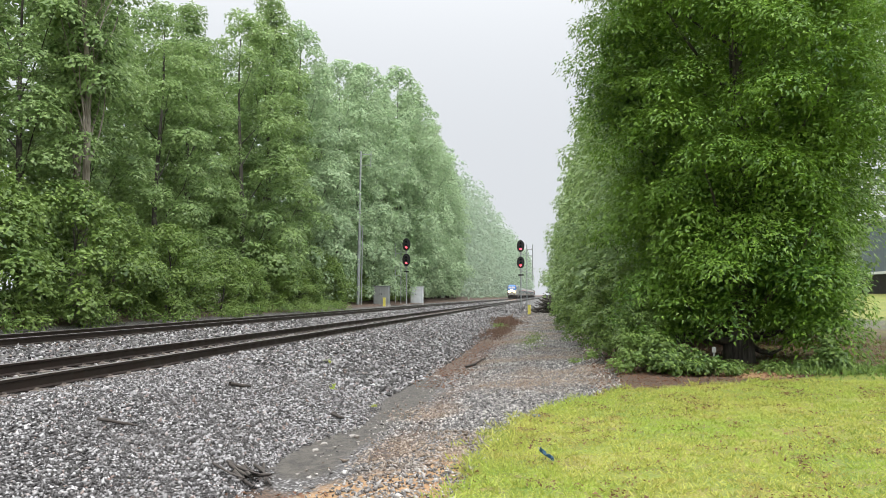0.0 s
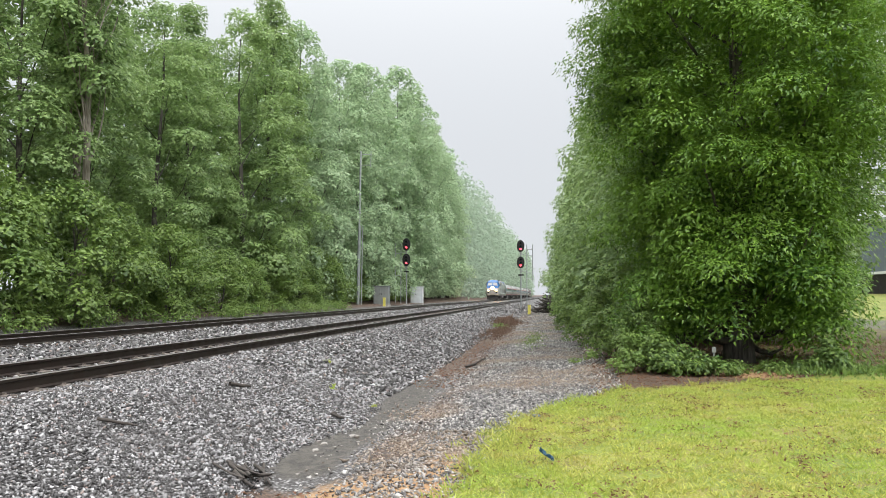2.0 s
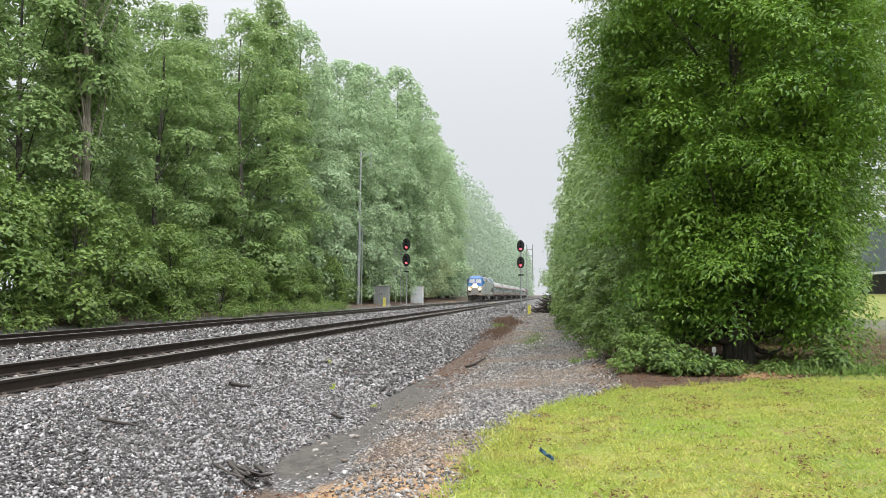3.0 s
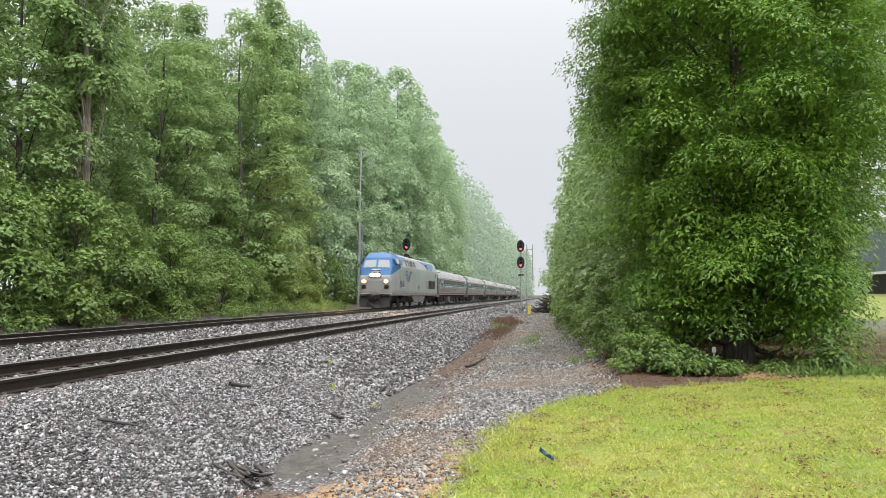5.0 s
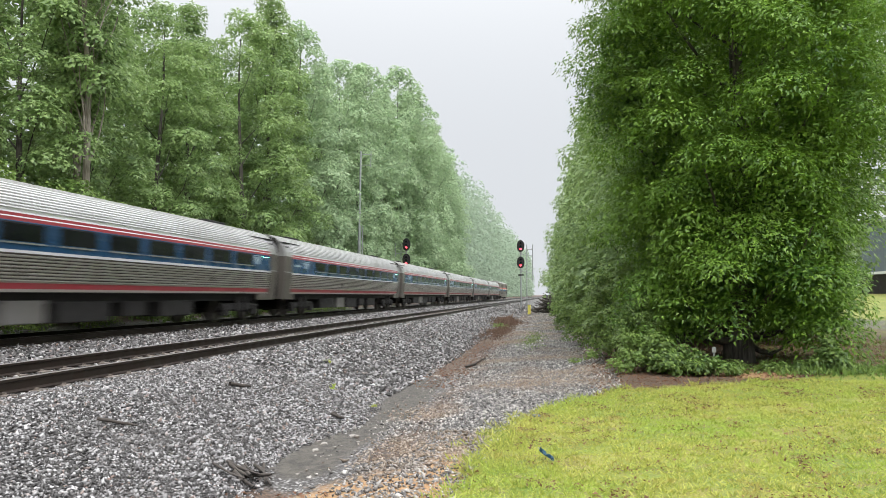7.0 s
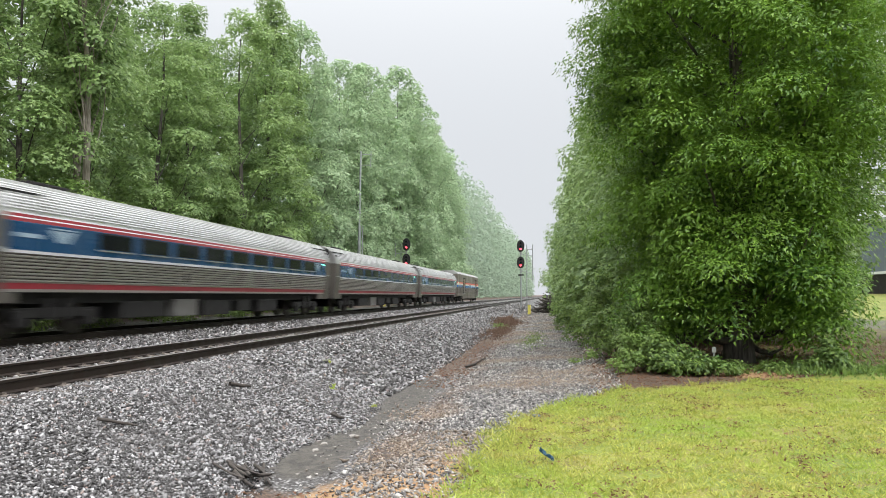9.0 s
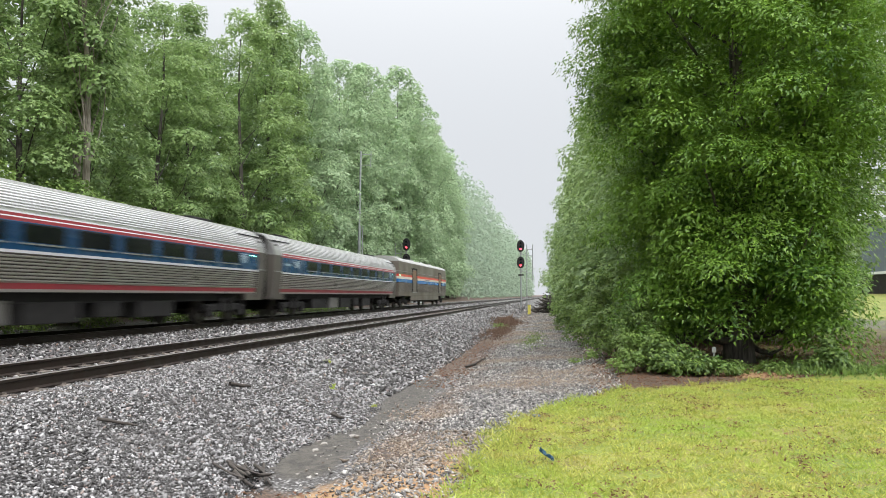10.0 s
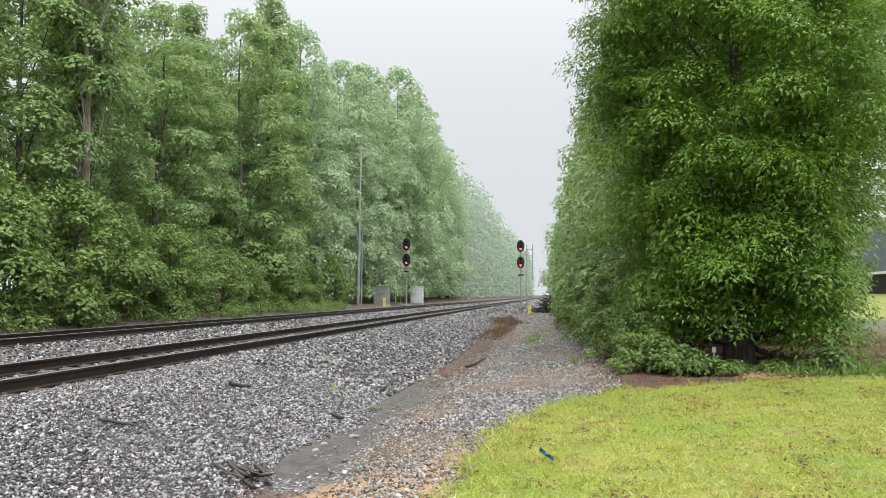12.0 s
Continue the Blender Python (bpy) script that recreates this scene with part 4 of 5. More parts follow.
def build_coach():
    t = thing("passenger_coach", "fluted stainless steel coach with a blue window band", "railway coach")
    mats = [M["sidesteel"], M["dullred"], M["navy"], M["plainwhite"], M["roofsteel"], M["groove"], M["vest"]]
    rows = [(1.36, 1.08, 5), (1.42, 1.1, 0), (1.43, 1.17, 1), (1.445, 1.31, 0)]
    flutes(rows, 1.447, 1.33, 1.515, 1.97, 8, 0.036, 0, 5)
    rows += [(1.54, 1.99, 3), (1.545, 2.06, 2), (1.54, 2.70, 2), (1.535, 2.72, 1), (1.53, 2.80, 3), (1.52, 2.83, 1), (1.515, 2.90, 3), (1.505, 2.94, 4)]
    arc = [(1.50, 3.0), (1.42, 3.22), (1.27, 3.45), (1.03, 3.66), (0.7, 3.79), (0.36, 3.855)]
    for (w0, z0), (w1, z1) in zip(arc, arc[1:]):
        # duller steel in the roof valleys paints the shade between the ridges
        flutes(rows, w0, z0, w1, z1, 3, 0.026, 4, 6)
    rows += [(0.33, 3.86, 4), (0.02, 3.87, 4)]
    e0, e1 = 0.3, 25.25
    part("body", loft(rows, e0 + 0.92, e1 - 0.8), mats, t)
    vest = [(1.36, 0.86, 1), (1.43, 0.9, 1), (1.53, 1.98, 1), (1.535, 2.1, 1), (1.535, 2.8, 0), (1.49, 3.02, 0), (1.41, 3.23, 0), (1.26, 3.45, 0), (1.02, 3.655, 0), (0.69, 3.785, 0), (0.02, 3.86, 0)]
    for y0, y1 in ((e0, e0 + 0.92), (e1 - 0.8, e1)):
        v = part("vestibule", loft(vest, y0, y1), [M["vest"], M["taupe"]], t, "grimy plain steel vestibule end")
        for s in (-1, 1):
            part("trim_strip", boxed((s * 1.52, y0 + 0.05, 2.06), (s * 1.545, y1 - 0.05, 2.1)), M["vest"], v)
            part("vent_hole", boxed((s * 1.38, (y0 + y1) / 2 - 0.16, 3.2), (s * 1.43, (y0 + y1) / 2 + 0.16, 3.28), 0.01), M["dark"], v)
    for s in (-1, 1):
        for y0, y1, z0 in ((0.32, 1.7, 0.84), (23.5, 25.2, 0.84)):
            part("end_skirt", boxed((min(s * 1.33, s * 1.425), y0, z0), (max(s * 1.33, s * 1.425), y1, 1.09), 0.02), M["taupe"], t)
        for y0, y1 in ((0.35, 2.6), (22.9, 25.2)):
            part("drip_rail", boxed((min(s * 1.24, s * 1.34), y0, 3.42), (max(s * 1.24, s * 1.34), y1, 3.46)), M["dark"], t)
    first = None
    for s in (-1, 1):
        for i in range(9):
            y = 5.4 + i * 2.05
            if first is None:
                first = part("window", boxed((-0.03, -0.77, 2.26), (0.012, 0.77, 2.66), 0.01), M["glass"], t, "dark tinted window pane")
                fr = bmesh.new()
                for a, b, c, d in ((-0.81, 0.81, 2.66, 2.69), (-0.81, -0.77, 2.26, 2.66), (0.77, 0.81, 2.26, 2.66)):
                    box(fr, (-0.03, a, c), (0.018, b, d))
                frame_ob = part("window_frame", fr, M["gear"], first)
                sill_ob = part("window_sill", boxed((-0.03, -0.81, 2.2), (0.03, 0.81, 2.235)), M["vest"], first, "pale metal window sill")
                first.matrix_basis = pose(s * 1.545, y, 0)
            else:
                o = share(first, pose(s * 1.545, y, 0))
                share(frame_ob, Matrix(), o), share(sill_ob, Matrix(), o)
    for s in (-1, 1):
        for y, w in ((3.15, 1.0), (23.1, 0.8)):
            bm = bmesh.new()
            for i in range(3):
                a, b = y - w * 0.5 + i * w * 0.35, y - w * 0.5 + (i + 0.8) * w * 0.35
                front = [(a, 2.58), (b, 2.6), (y + (i - 0.6) * 0.12 * w, 2.3), (y + (i - 1.4) * 0.12 * w, 2.3)]
                bm.faces.new([bm.verts.new((s * 1.549, py, pz)) for py, pz in front])
            box(bm, (s * 1.54, y - w * 0.42, 2.62), (s * 1.55, y + w * 0.5, 2.655))
            part("emblem", bm, M["badge"], t, "pale fan-shaped mark of plain bars")
        part("lettering_bar", boxed((s * 1.54, 1.5, 2.36), (s * 1.55, 2.35, 2.46), 0.003), M["badge"], t, "pale bar in place of lettering")
        part("door_lamp", boxed((s * 1.54, 23.75, 2.6), (s * 1.56, 24.05, 2.635), 0.005), M["green_lamp"], t, "small lit green door lamp")
    for y0, y1 in ((0.0, 0.24), (25.31, 25.55)):
        bm = boxed((-1.2, y0, 0.95), (1.2, y1, 3.62), 0.18)
        part("gangway", bm, M["dark"], t, "black rubber gangway diaphragm")
    bm = boxed((-1.2, 1.9, 0.82), (1.2, 23.4, 1.1), 0.02)
    for a, b, z in ((6.2, 8.6, 0.36), (11.2, 13.4, 0.32), (14.1, 15.3, 0.42), (16.1, 18.2, 0.36)):
        for s in (-1, 1):
            box(bm, (min(s * 0.5, s * 1.28), a, z), (max(s * 0.5, s * 1.28), b, 0.86), 0.03)
    for s in (-1, 1):
        part("battery_box", boxed((min(s * 0.5, s * 1.3), 9.2, 0.34), (max(s * 0.5, s * 1.3), 10.7, 0.9), 0.03), M["tank"], t, "dusty pale grey battery box")
    part("underfloor_equipment", bm, M["gear"], t, "dusty black underfloor boxes")
    for y in (3.4, 22.15):
        build_truck(t, y, 2.6, 0.46, M["gear"])
    coupler(t, 0.3, -1), coupler(t, 25.25, 1)
    for y in (4.0, 21.5):
        part("roof_hatch", boxed((-0.5, y - 0.9, 3.84), (0.5, y + 0.9, 3.93), 0.03), M["gear"], t)
    return t


def build_baggage():
    t = thing("baggage_car", "windowless grimy steel baggage car with a tricolour stripe", "railway car")
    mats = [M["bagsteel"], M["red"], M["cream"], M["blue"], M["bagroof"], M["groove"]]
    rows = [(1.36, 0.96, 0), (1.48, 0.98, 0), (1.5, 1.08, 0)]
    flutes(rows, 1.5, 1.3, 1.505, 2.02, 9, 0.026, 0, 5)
    rows += [(1.515, 2.07, 3), (1.515, 2.34, 2), (1.515, 2.53, 1), (1.515, 2.72, 0), (1.515, 2.94, 4), (1.53, 2.945, 4), (1.53, 2.965, 0), (1.515, 2.97, 0), (1.49, 3.7, 0), (1.5, 3.72, 4), (1.36, 3.9, 4), (1.0, 4.06, 4), (0.5, 4.14, 4), (0.02, 4.16, 4)]
    part("body", loft(rows, 0.3, 25.2), mats, t)
    for s in (-1, 1):
        part("skirt", boxed((min(s * 1.40, s * 1.49), 5.3, 0.6), (max(s * 1.40, s * 1.49), 20.2, 0.975), 0.02), M["bagsteel"], t)
    for s in (-1, 1):
        for y0, y1 in ((5.8, 7.6), (20.15, 21.55)):
            bm = bmesh.new()
            for a, b, c, d in ((y0 - 0.1, y1 + 0.14, 3.24, 3.34), (y0 - 0.06, y0, 1.32, 3.24), (y1, y1 + 0.14, 1.32, 3.24)):
                box(bm, (s * 1.5, a, c), (s * 1.57, b, d))
            part("door_frame", bm, M["dark"], t)
            d = part("sliding_door", boxed((s * 1.49, y0, 1.32), (s * 1.535, y1, 3.24), 0.01), M["bagsteel"], t, "sliding steel baggage door")
            part("sill_plate", boxed((s * 1.5, y0, 1.26), (s * 1.56, y1, 1.31)), M["vest"], t)
            mid = (y0 + y1) / 2
            for a, b in ((y0 + 0.12, mid - 0.06), (mid + 0.06, y1 - 0.15)):
                part("door_panel", boxed((s * 1.53, a, 2.32), (s * 1.545, b, 3.15), 0.01), M["door"], d, "tan upper door panel")
        part("emblem", boxed((s * 1.515, 12.2, 2.38), (s * 1.525, 14.6, 2.49)), M["cabinet"], t, "plain grey bar in place of lettering")
    for s in (-1, 1):
        part("marker_lamp", boxed((s * 1.51, 0.4, 2.6), (s * 1.535, 0.62, 2.64), 0.005), M["green_lamp"], t, "small lit green lamp")
    for y in (4.5, 10.5, 15.5, 21.0):
        part("roof_vent", boxed((-0.55, y - 0.7, 4.1), (0.55, y + 0.7, 4.27), 0.04), M["bagroof"], t)
    part("underframe", boxed((-1.1, 1.0, 0.5), (1.1, 24.5, 0.7), 0.04), M["dark"], t)
    for y0, y1 in ((0.0, 0.22), (25.28, 25.5)):
        part("gangway", boxed((-0.7, y0, 0.95), (0.7, y1, 3.4), 0.05), M["dark"], t, "black gangway diaphragm")
    for y in (3.2, 22.3):
        build_truck(t, y, 2.6, 0.46, M["dark"])
    coupler(t, 0.3, -1), coupler(t, 25.2, 1)
    return t


loco = build_locomotive()
coach = build_coach()
train = [(loco, 0.0)] + [(coach if i == 0 else copy_thing(coach, Matrix()), 21.25 + 25.993 * i) for i in range(6)]
for ob, _ in train[1:]:
    tagged(ob, group="passenger coaches of the train")
train.append((build_baggage(), 21.25 + 25.993 * 6))


# ---------------------------------------------------------------- lineside things
def signal_mast(name, x, y, top, ladder_dx, label, size=1.0):
    z0 = float(ground_z(x, y))
    t = thing(name, label, "railway signal", pose(x, y, z0), "wayside signals")
    h = top - z0
    part("foundation", boxed((-0.35, -0.35, -0.3), (0.35, 0.35, 0.15), 0.03), M["concrete"], t)
    part("mast", rods(((0, 0, 0.1), (0, 0, h - 0.4), 0.07)), M["galv"], t)
    for zc in (h - 0.62, h - 2.35):
        bm = bmesh.new()
        ring = []
        for i in range(28):
            a = 2 * math.pi * i / 28
            ring.append((0.40 * size * math.cos(a), size * (0.57 * math.sin(a) + (0.06 if math.sin(a) > 0 else -0.06))))
        f = [bm.verts.new((px, -0.2, zc + pz)) for px, pz in ring]
        b = [bm.verts.new((px, -0.16, zc + pz)) for px, pz in ring]
        bm.faces.new(f), bm.faces.new(b[::-1])
        for i in range(28):
            bm.faces.new((f[i], f[(i + 1) % 28], b[(i + 1) % 28], b[i]))
        box(bm, (-0.2, -0.16, zc - 0.5), (0.2, 0.12, zc + 0.5), 0.03)
        head = part("signal_head", bm, M["signal"], t, "black oval signal head")
        for i, dz in enumerate((0.33, 0.0, -0.33)):
            lit = i == 2
            part("lens", rods(((0, -0.225, zc + dz), (0, -0.2, zc + dz), 0.105), n=18), M["red_lamp"] if lit else M["glass"], head, "lit red lens" if lit else "dark lens")
            hood = bmesh.new()
            pr = []
            for j in range(13):
                a = math.pi * (j / 12 * 1.1 - 0.05)
                pr.append((0.135 * math.cos(a), 0.135 * math.sin(a)))
            o0 = [hood.verts.new((px, -0.2, zc + dz + pz)) for px, pz in pr]
            o1 = [hood.verts.new((px, -0.5, zc + dz + pz)) for px, pz in pr]
            i0 = [hood.verts.new((px * 0.92, -0.2, zc + dz + pz * 0.92)) for px, pz in pr]
            i1 = [hood.verts.new((px * 0.92, -0.5, zc + dz + pz * 0.92)) for px, pz in pr]
            for j in range(12):
                hood.faces.new((o0[j], o0[j + 1], o1[j + 1], o1[j]))
                hood.faces.new((i0[j], i1[j], i1[j + 1], i0[j + 1]))
                hood.faces.new((o1[j], o1[j + 1], i1[j + 1], i1[j]))
            part("hood", hood, M["signal"], head)
        part("bracket", boxed((-0.18, -0.1, zc - 0.75), (0.18, 0.1, zc - 0.66), 0.01), M["galv"], t)
    s = 1 if ladder_dx > 0 else -1
    lx = abs(ladder_dx)
    bm = bmesh.new()
    for dx in (0.0, 0.62):
        rod(bm, (s * (lx + dx), 0.25, 0.0 if dx == 0 or s < 0 else h * 0.42), (s * (lx + dx), 0.25, h - 0.45), 0.05, n=8)
    zz = h * 0.45
    while zz < h - 0.5:
        rod(bm, (s * lx, 0.25, zz), (s * (lx + 0.62), 0.25, zz), 0.035, n=6)
        zz += 0.62
    part("ladder", bm, M["galv"], t, "thin galvanised ladder with guard rails")
    bm = bmesh.new()
    for zc in (h - 1.55, h - 3.3):
        box(bm, (min(0, s * lx), 0.0, zc), (max(0, s * lx), 0.3, zc + 0.05))
        rod(bm, (0, 0.05, zc + 0.02), (s * lx, 0.25, zc + 0.5), 0.02, n=6)
    part("platform", bm, M["galv"], t)
    part("number_plate_bar", boxed((-0.3, -0.1, h - 3.75), (0.3, -0.08, h - 3.6)), M["gear"], t, "plain dark plate bar")
    return t


def cabinet(x, y, w, d, h, mat, label):
    z = float(ground_z(x, y))
    t = thing("equipment_cabinet", label, "cabinet", pose(x, y, z))
    part("body", boxed((-w / 2, -d / 2, 0.1), (w / 2, d / 2, h - 0.08), 0.02), mat, t)
    part("roof", boxed((-w / 2 - 0.06, -d / 2 - 0.06, h - 0.08), (w / 2 + 0.06, d / 2 + 0.06, h), 0.02), mat, t)
    part("plinth", boxed((-w / 2 - 0.05, -d / 2 - 0.05, -0.3), (w / 2 + 0.05, d / 2 + 0.05, 0.1), 0.02), M["concrete"], t)
    for s in (-1, 1):
        dr = part("door", boxed((s * w / 4 - w / 4 + 0.03, -d / 2 - 0.025, 0.2), (s * w / 4 + w / 4 - 0.03, -d / 2 + 0.01, h - 0.18), 0.01), mat, t)
        part("handle", boxed((s * 0.08 - 0.02, -d / 2 - 0.06, h * 0.5), (s * 0.08 + 0.02, -d / 2 - 0.02, h * 0.5 + 0.2), 0.01), M["dark"], dr)
    return t


signal_mast("railway_signal", -16.6, 82, 7.35, -0.7, "black two-headed signal with two lit red lamps by the wood", 1.12)
signal_mast("railway_signal", -3.68, 79, 6.85, 0.62, "black two-headed signal with two lit red lamps on the gravel pad")
cabinet(-17.3, 73, 1.5, 0.9, 1.9, M["cabinet"], "grey steel signal cabinet on a concrete plinth")
cabinet(-16.9, 90, 1.45, 1.0, 2.1, M["cabinet_w"], "pale grey signal cabinet beside the signal")


def pole():
    x, y = -18.0, 66.5
    t = thing("antenna_pole", "tall slim grey metal pole with a bracket antenna", "pole", pose(x, y, float(ground_z(x, y)), 0, 0.8, 0))
    part("lower_tube", rods(((0, 0, -0.3), (0, 0, 7.2), 0.14)), M["galv"], t)
    part("upper_tube", rods(((-0.02, 0, 7.2), (-0.02, 0, 14.2), 0.09)), M["galv"], t)
    part("conduit", rods(((0.3, 0, 0.0), (0.3, 0, 7.3), 0.05)), M["galv"], t)
    bm = rods(((0, 0, 13.9), (1.0, 0, 13.9), 0.03), ((0, 0, 12.9), (1.0, 0, 12.9), 0.03), ((0.95, 0, 12.7), (0.95, 0, 14.2), 0.035))
    part("antenna", bm, M["galv"], t)


pole()


def marker(x, y, h):
    z = float(ground_z(x, y))
    t = thing("marker_post", "short yellow plastic marker post", "marker", pose(x, y, z), "yellow marker posts")
    part("post", boxed((-0.13, -0.06, -0.2), (0.13, 0.06, h), 0.03), M["yellow"], t)
    part("cap", boxed((-0.15, -0.08, h), (0.15, 0.08, h + 0.06), 0.02), M["yellow"], t)


marker(-16.7, 71.5, 0.8), marker(-2.4, 67, 0.75)


def building():
    t = thing("low_building", "blue-grey clad building with a white trim line", "building", pose(34, 62, float(ground_z(34, 62)) - 0.1))
    part("wall", boxed((-9, -5, 1.35), (9, 5, 5.2)), M["wall"], t)
    part("trim", boxed((-9.05, -5.06, 1.15), (9.05, 5.06, 1.35)), M["wallwhite"], t, "white trim line")
    part("base", boxed((-8.95, -4.95, -1.0), (8.95, 4.95, 1.15)), M["dark"], t, "black base wall")
    part("roof", boxed((-9.3, -5.3, 5.2), (9.3, 5.3, 5.45), 0.03), M["galv"], t)
    bm = bmesh.new()
    for i in range(44):
        box(bm, (-8.9 + i * 0.41, -5.03, 1.36), (-8.84 + i * 0.41, -4.99, 5.18))
    part("cladding_rib", bm, M["wall"], t)


building()


# ---------------------------------------------------------------- loose things on the ground
def stick(name, label, x0, y0, x1, y1, r, seed, category="dead branch"):
    q = np.random.default_rng(seed)
    s = np.linspace(0, 1, 9)
    x, y = x0 + (x1 - x0) * s + q.normal(0, r * 0.5, 9), y0 + (y1 - y0) * s + q.normal(0, r * 0.5, 9)
    z = ground_z(x, y) + r * 0.9 + 0.02
    v, f = tube_np(np.stack([x, y, z], 1), r * (1 - 0.6 * s) * q.uniform(0.8, 1.2, 9), 7)
    return tagged(mesh_np(name, v, f, M["deadwood"], smooth=True), label, category)


stick("dead_branch", "dark wet dead branch lying on the ballast", -4.96, 7.54, -4.61, 7.76, 0.024, 1)
stick("wood_scrap", "dark splintered wood lying on the ballast", -4.88, 10.72, -4.62, 10.9, 0.035, 2)
stick("wood_scrap", "dark wood scrap at the edge of the silt", -3.24, 10.62, -3.04, 10.56, 0.03, 3)
stick("dead_branch", "dark stick beside the gravel road", -2.27, 19.0, -1.97, 21.2, 0.04, 4)
stick("wood_scrap", "dark wood scrap on the ballast slope", -3.35, 30.6, -3.22, 29.6, 0.05, 5)


def stump():
    q = np.random.default_rng(8)
    t = thing("splintered_tie", "splintered rotten grey tie end lying in the ballast", "dead wood")
    for i in range(16):
        x, y = -3.1 + q.normal(0, 0.09), 7.25 + q.normal(0, 0.12)
        a = math.radians(58 + q.normal(0, 12))
        s = np.linspace(0, 1, 6)
        L = q.uniform(0.35, 0.85)
        px, py = x + math.cos(a) * (s - 0.4) * L, y - math.sin(a) * (s - 0.4) * L
        pz = ground_z(px, py) + 0.025 + 0.12 * q.random() * s
        v, f = tube_np(np.stack([px, py, pz], 1), q.uniform(0.012, 0.03) * (1 - 0.5 * s) * q.uniform(0.7, 1.3, 6), 4)
        mesh_np("splinter", v, f, M["deadwood"], t)


stump()


def weeds(name, label, x, y, rx, ry, h, count, material, seed, thick=0.012):
    """A clump of thin upright stems and blades."""
    q = np.random.default_rng(seed)
    px, py = x + q.normal(0, rx, count), y + q.normal(0, ry, count)
    at = np.stack([px, py, ground_z(px, py) - 0.01], 1)
    way = np.stack([q.normal(0, 0.9, count), q.normal(0, 0.9, count), np.ones(count)], 1)
    nrm = unit(np.cross(way, q.normal(size=(count, 3))))
    at[:, 2] += h * 0.6 * q.random(count) ** 2 * np.exp(-(((px - x) / rx) ** 2))
    v, f = leaves(at, way, nrm, h * 0.7 * q.uniform(0.4, 1.2, count), thick * q.uniform(0.7, 1.5, count), 0.1)
    return tagged(mesh_np(name, v, f, material), label, "weeds", kind="stuff")


weeds("dead_weeds", "reddish brown dead weeds beside the gravel road", -3.15, 48, 0.36, 2.6, 0.45, 2000, M["weed"], 61, 0.03)
weeds("dead_weeds", "reddish brown dead weeds beside the ditch", -2.9, 38, 0.3, 3.5, 0.22, 2400, M["weed"], 62, 0.025)
weeds("green_weeds", "small patch of green weeds by the road", -3.2, 43.2, 0.22, 0.8, 0.25, 500, M["leaf_c"], 63, 0.03)
weeds("green_weeds", "small green weeds in the road's middle", -0.95, 30, 0.3, 3.0, 0.12, 600, M["leaf_c"], 64, 0.03)
for i, (x, y) in enumerate(((-4.68, 15.0), (-3.77, 12.36), (-2.9, 11.8))):
    weeds("ballast_weed", "tiny yellow-green weed in the ballast", x, y, 0.035, 0.035, 0.12, 26, M["blade"], 70 + i, 0.02)


def brush_pile():
    q = np.random.default_rng(90)
    t = thing("brush_pile", "dark heap of cut brush and logs by the road", "brush pile")
    for i in range(230):
        x, y = -0.4 + q.normal(0, 0.6), 74 + q.normal(0, 1.6)
        a, e = q.uniform(0, 6.28), q.normal(0.05, 0.22)
        L = q.uniform(0.4, 1.2)
        d = np.array([math.cos(a) * math.cos(e), math.sin(a) * math.cos(e), math.sin(e)]) * L
        b = np.array([x, y, float(ground_z(x, y)) + max(0.02, q.uniform(0.0, 1.9) * (1 - abs(x + 0.4) / 1.6))])
        s = np.linspace(0, 1, 4)[:, None]
        v, f = tube_np(b + d * s + q.normal(0, 0.05, (4, 3)), np.linspace(0.09, 0.03, 4) * q.uniform(0.6, 1.8), 5)
        mesh_np("branch", v, f, M["deadwood"], t, smooth=True)


brush_pile()


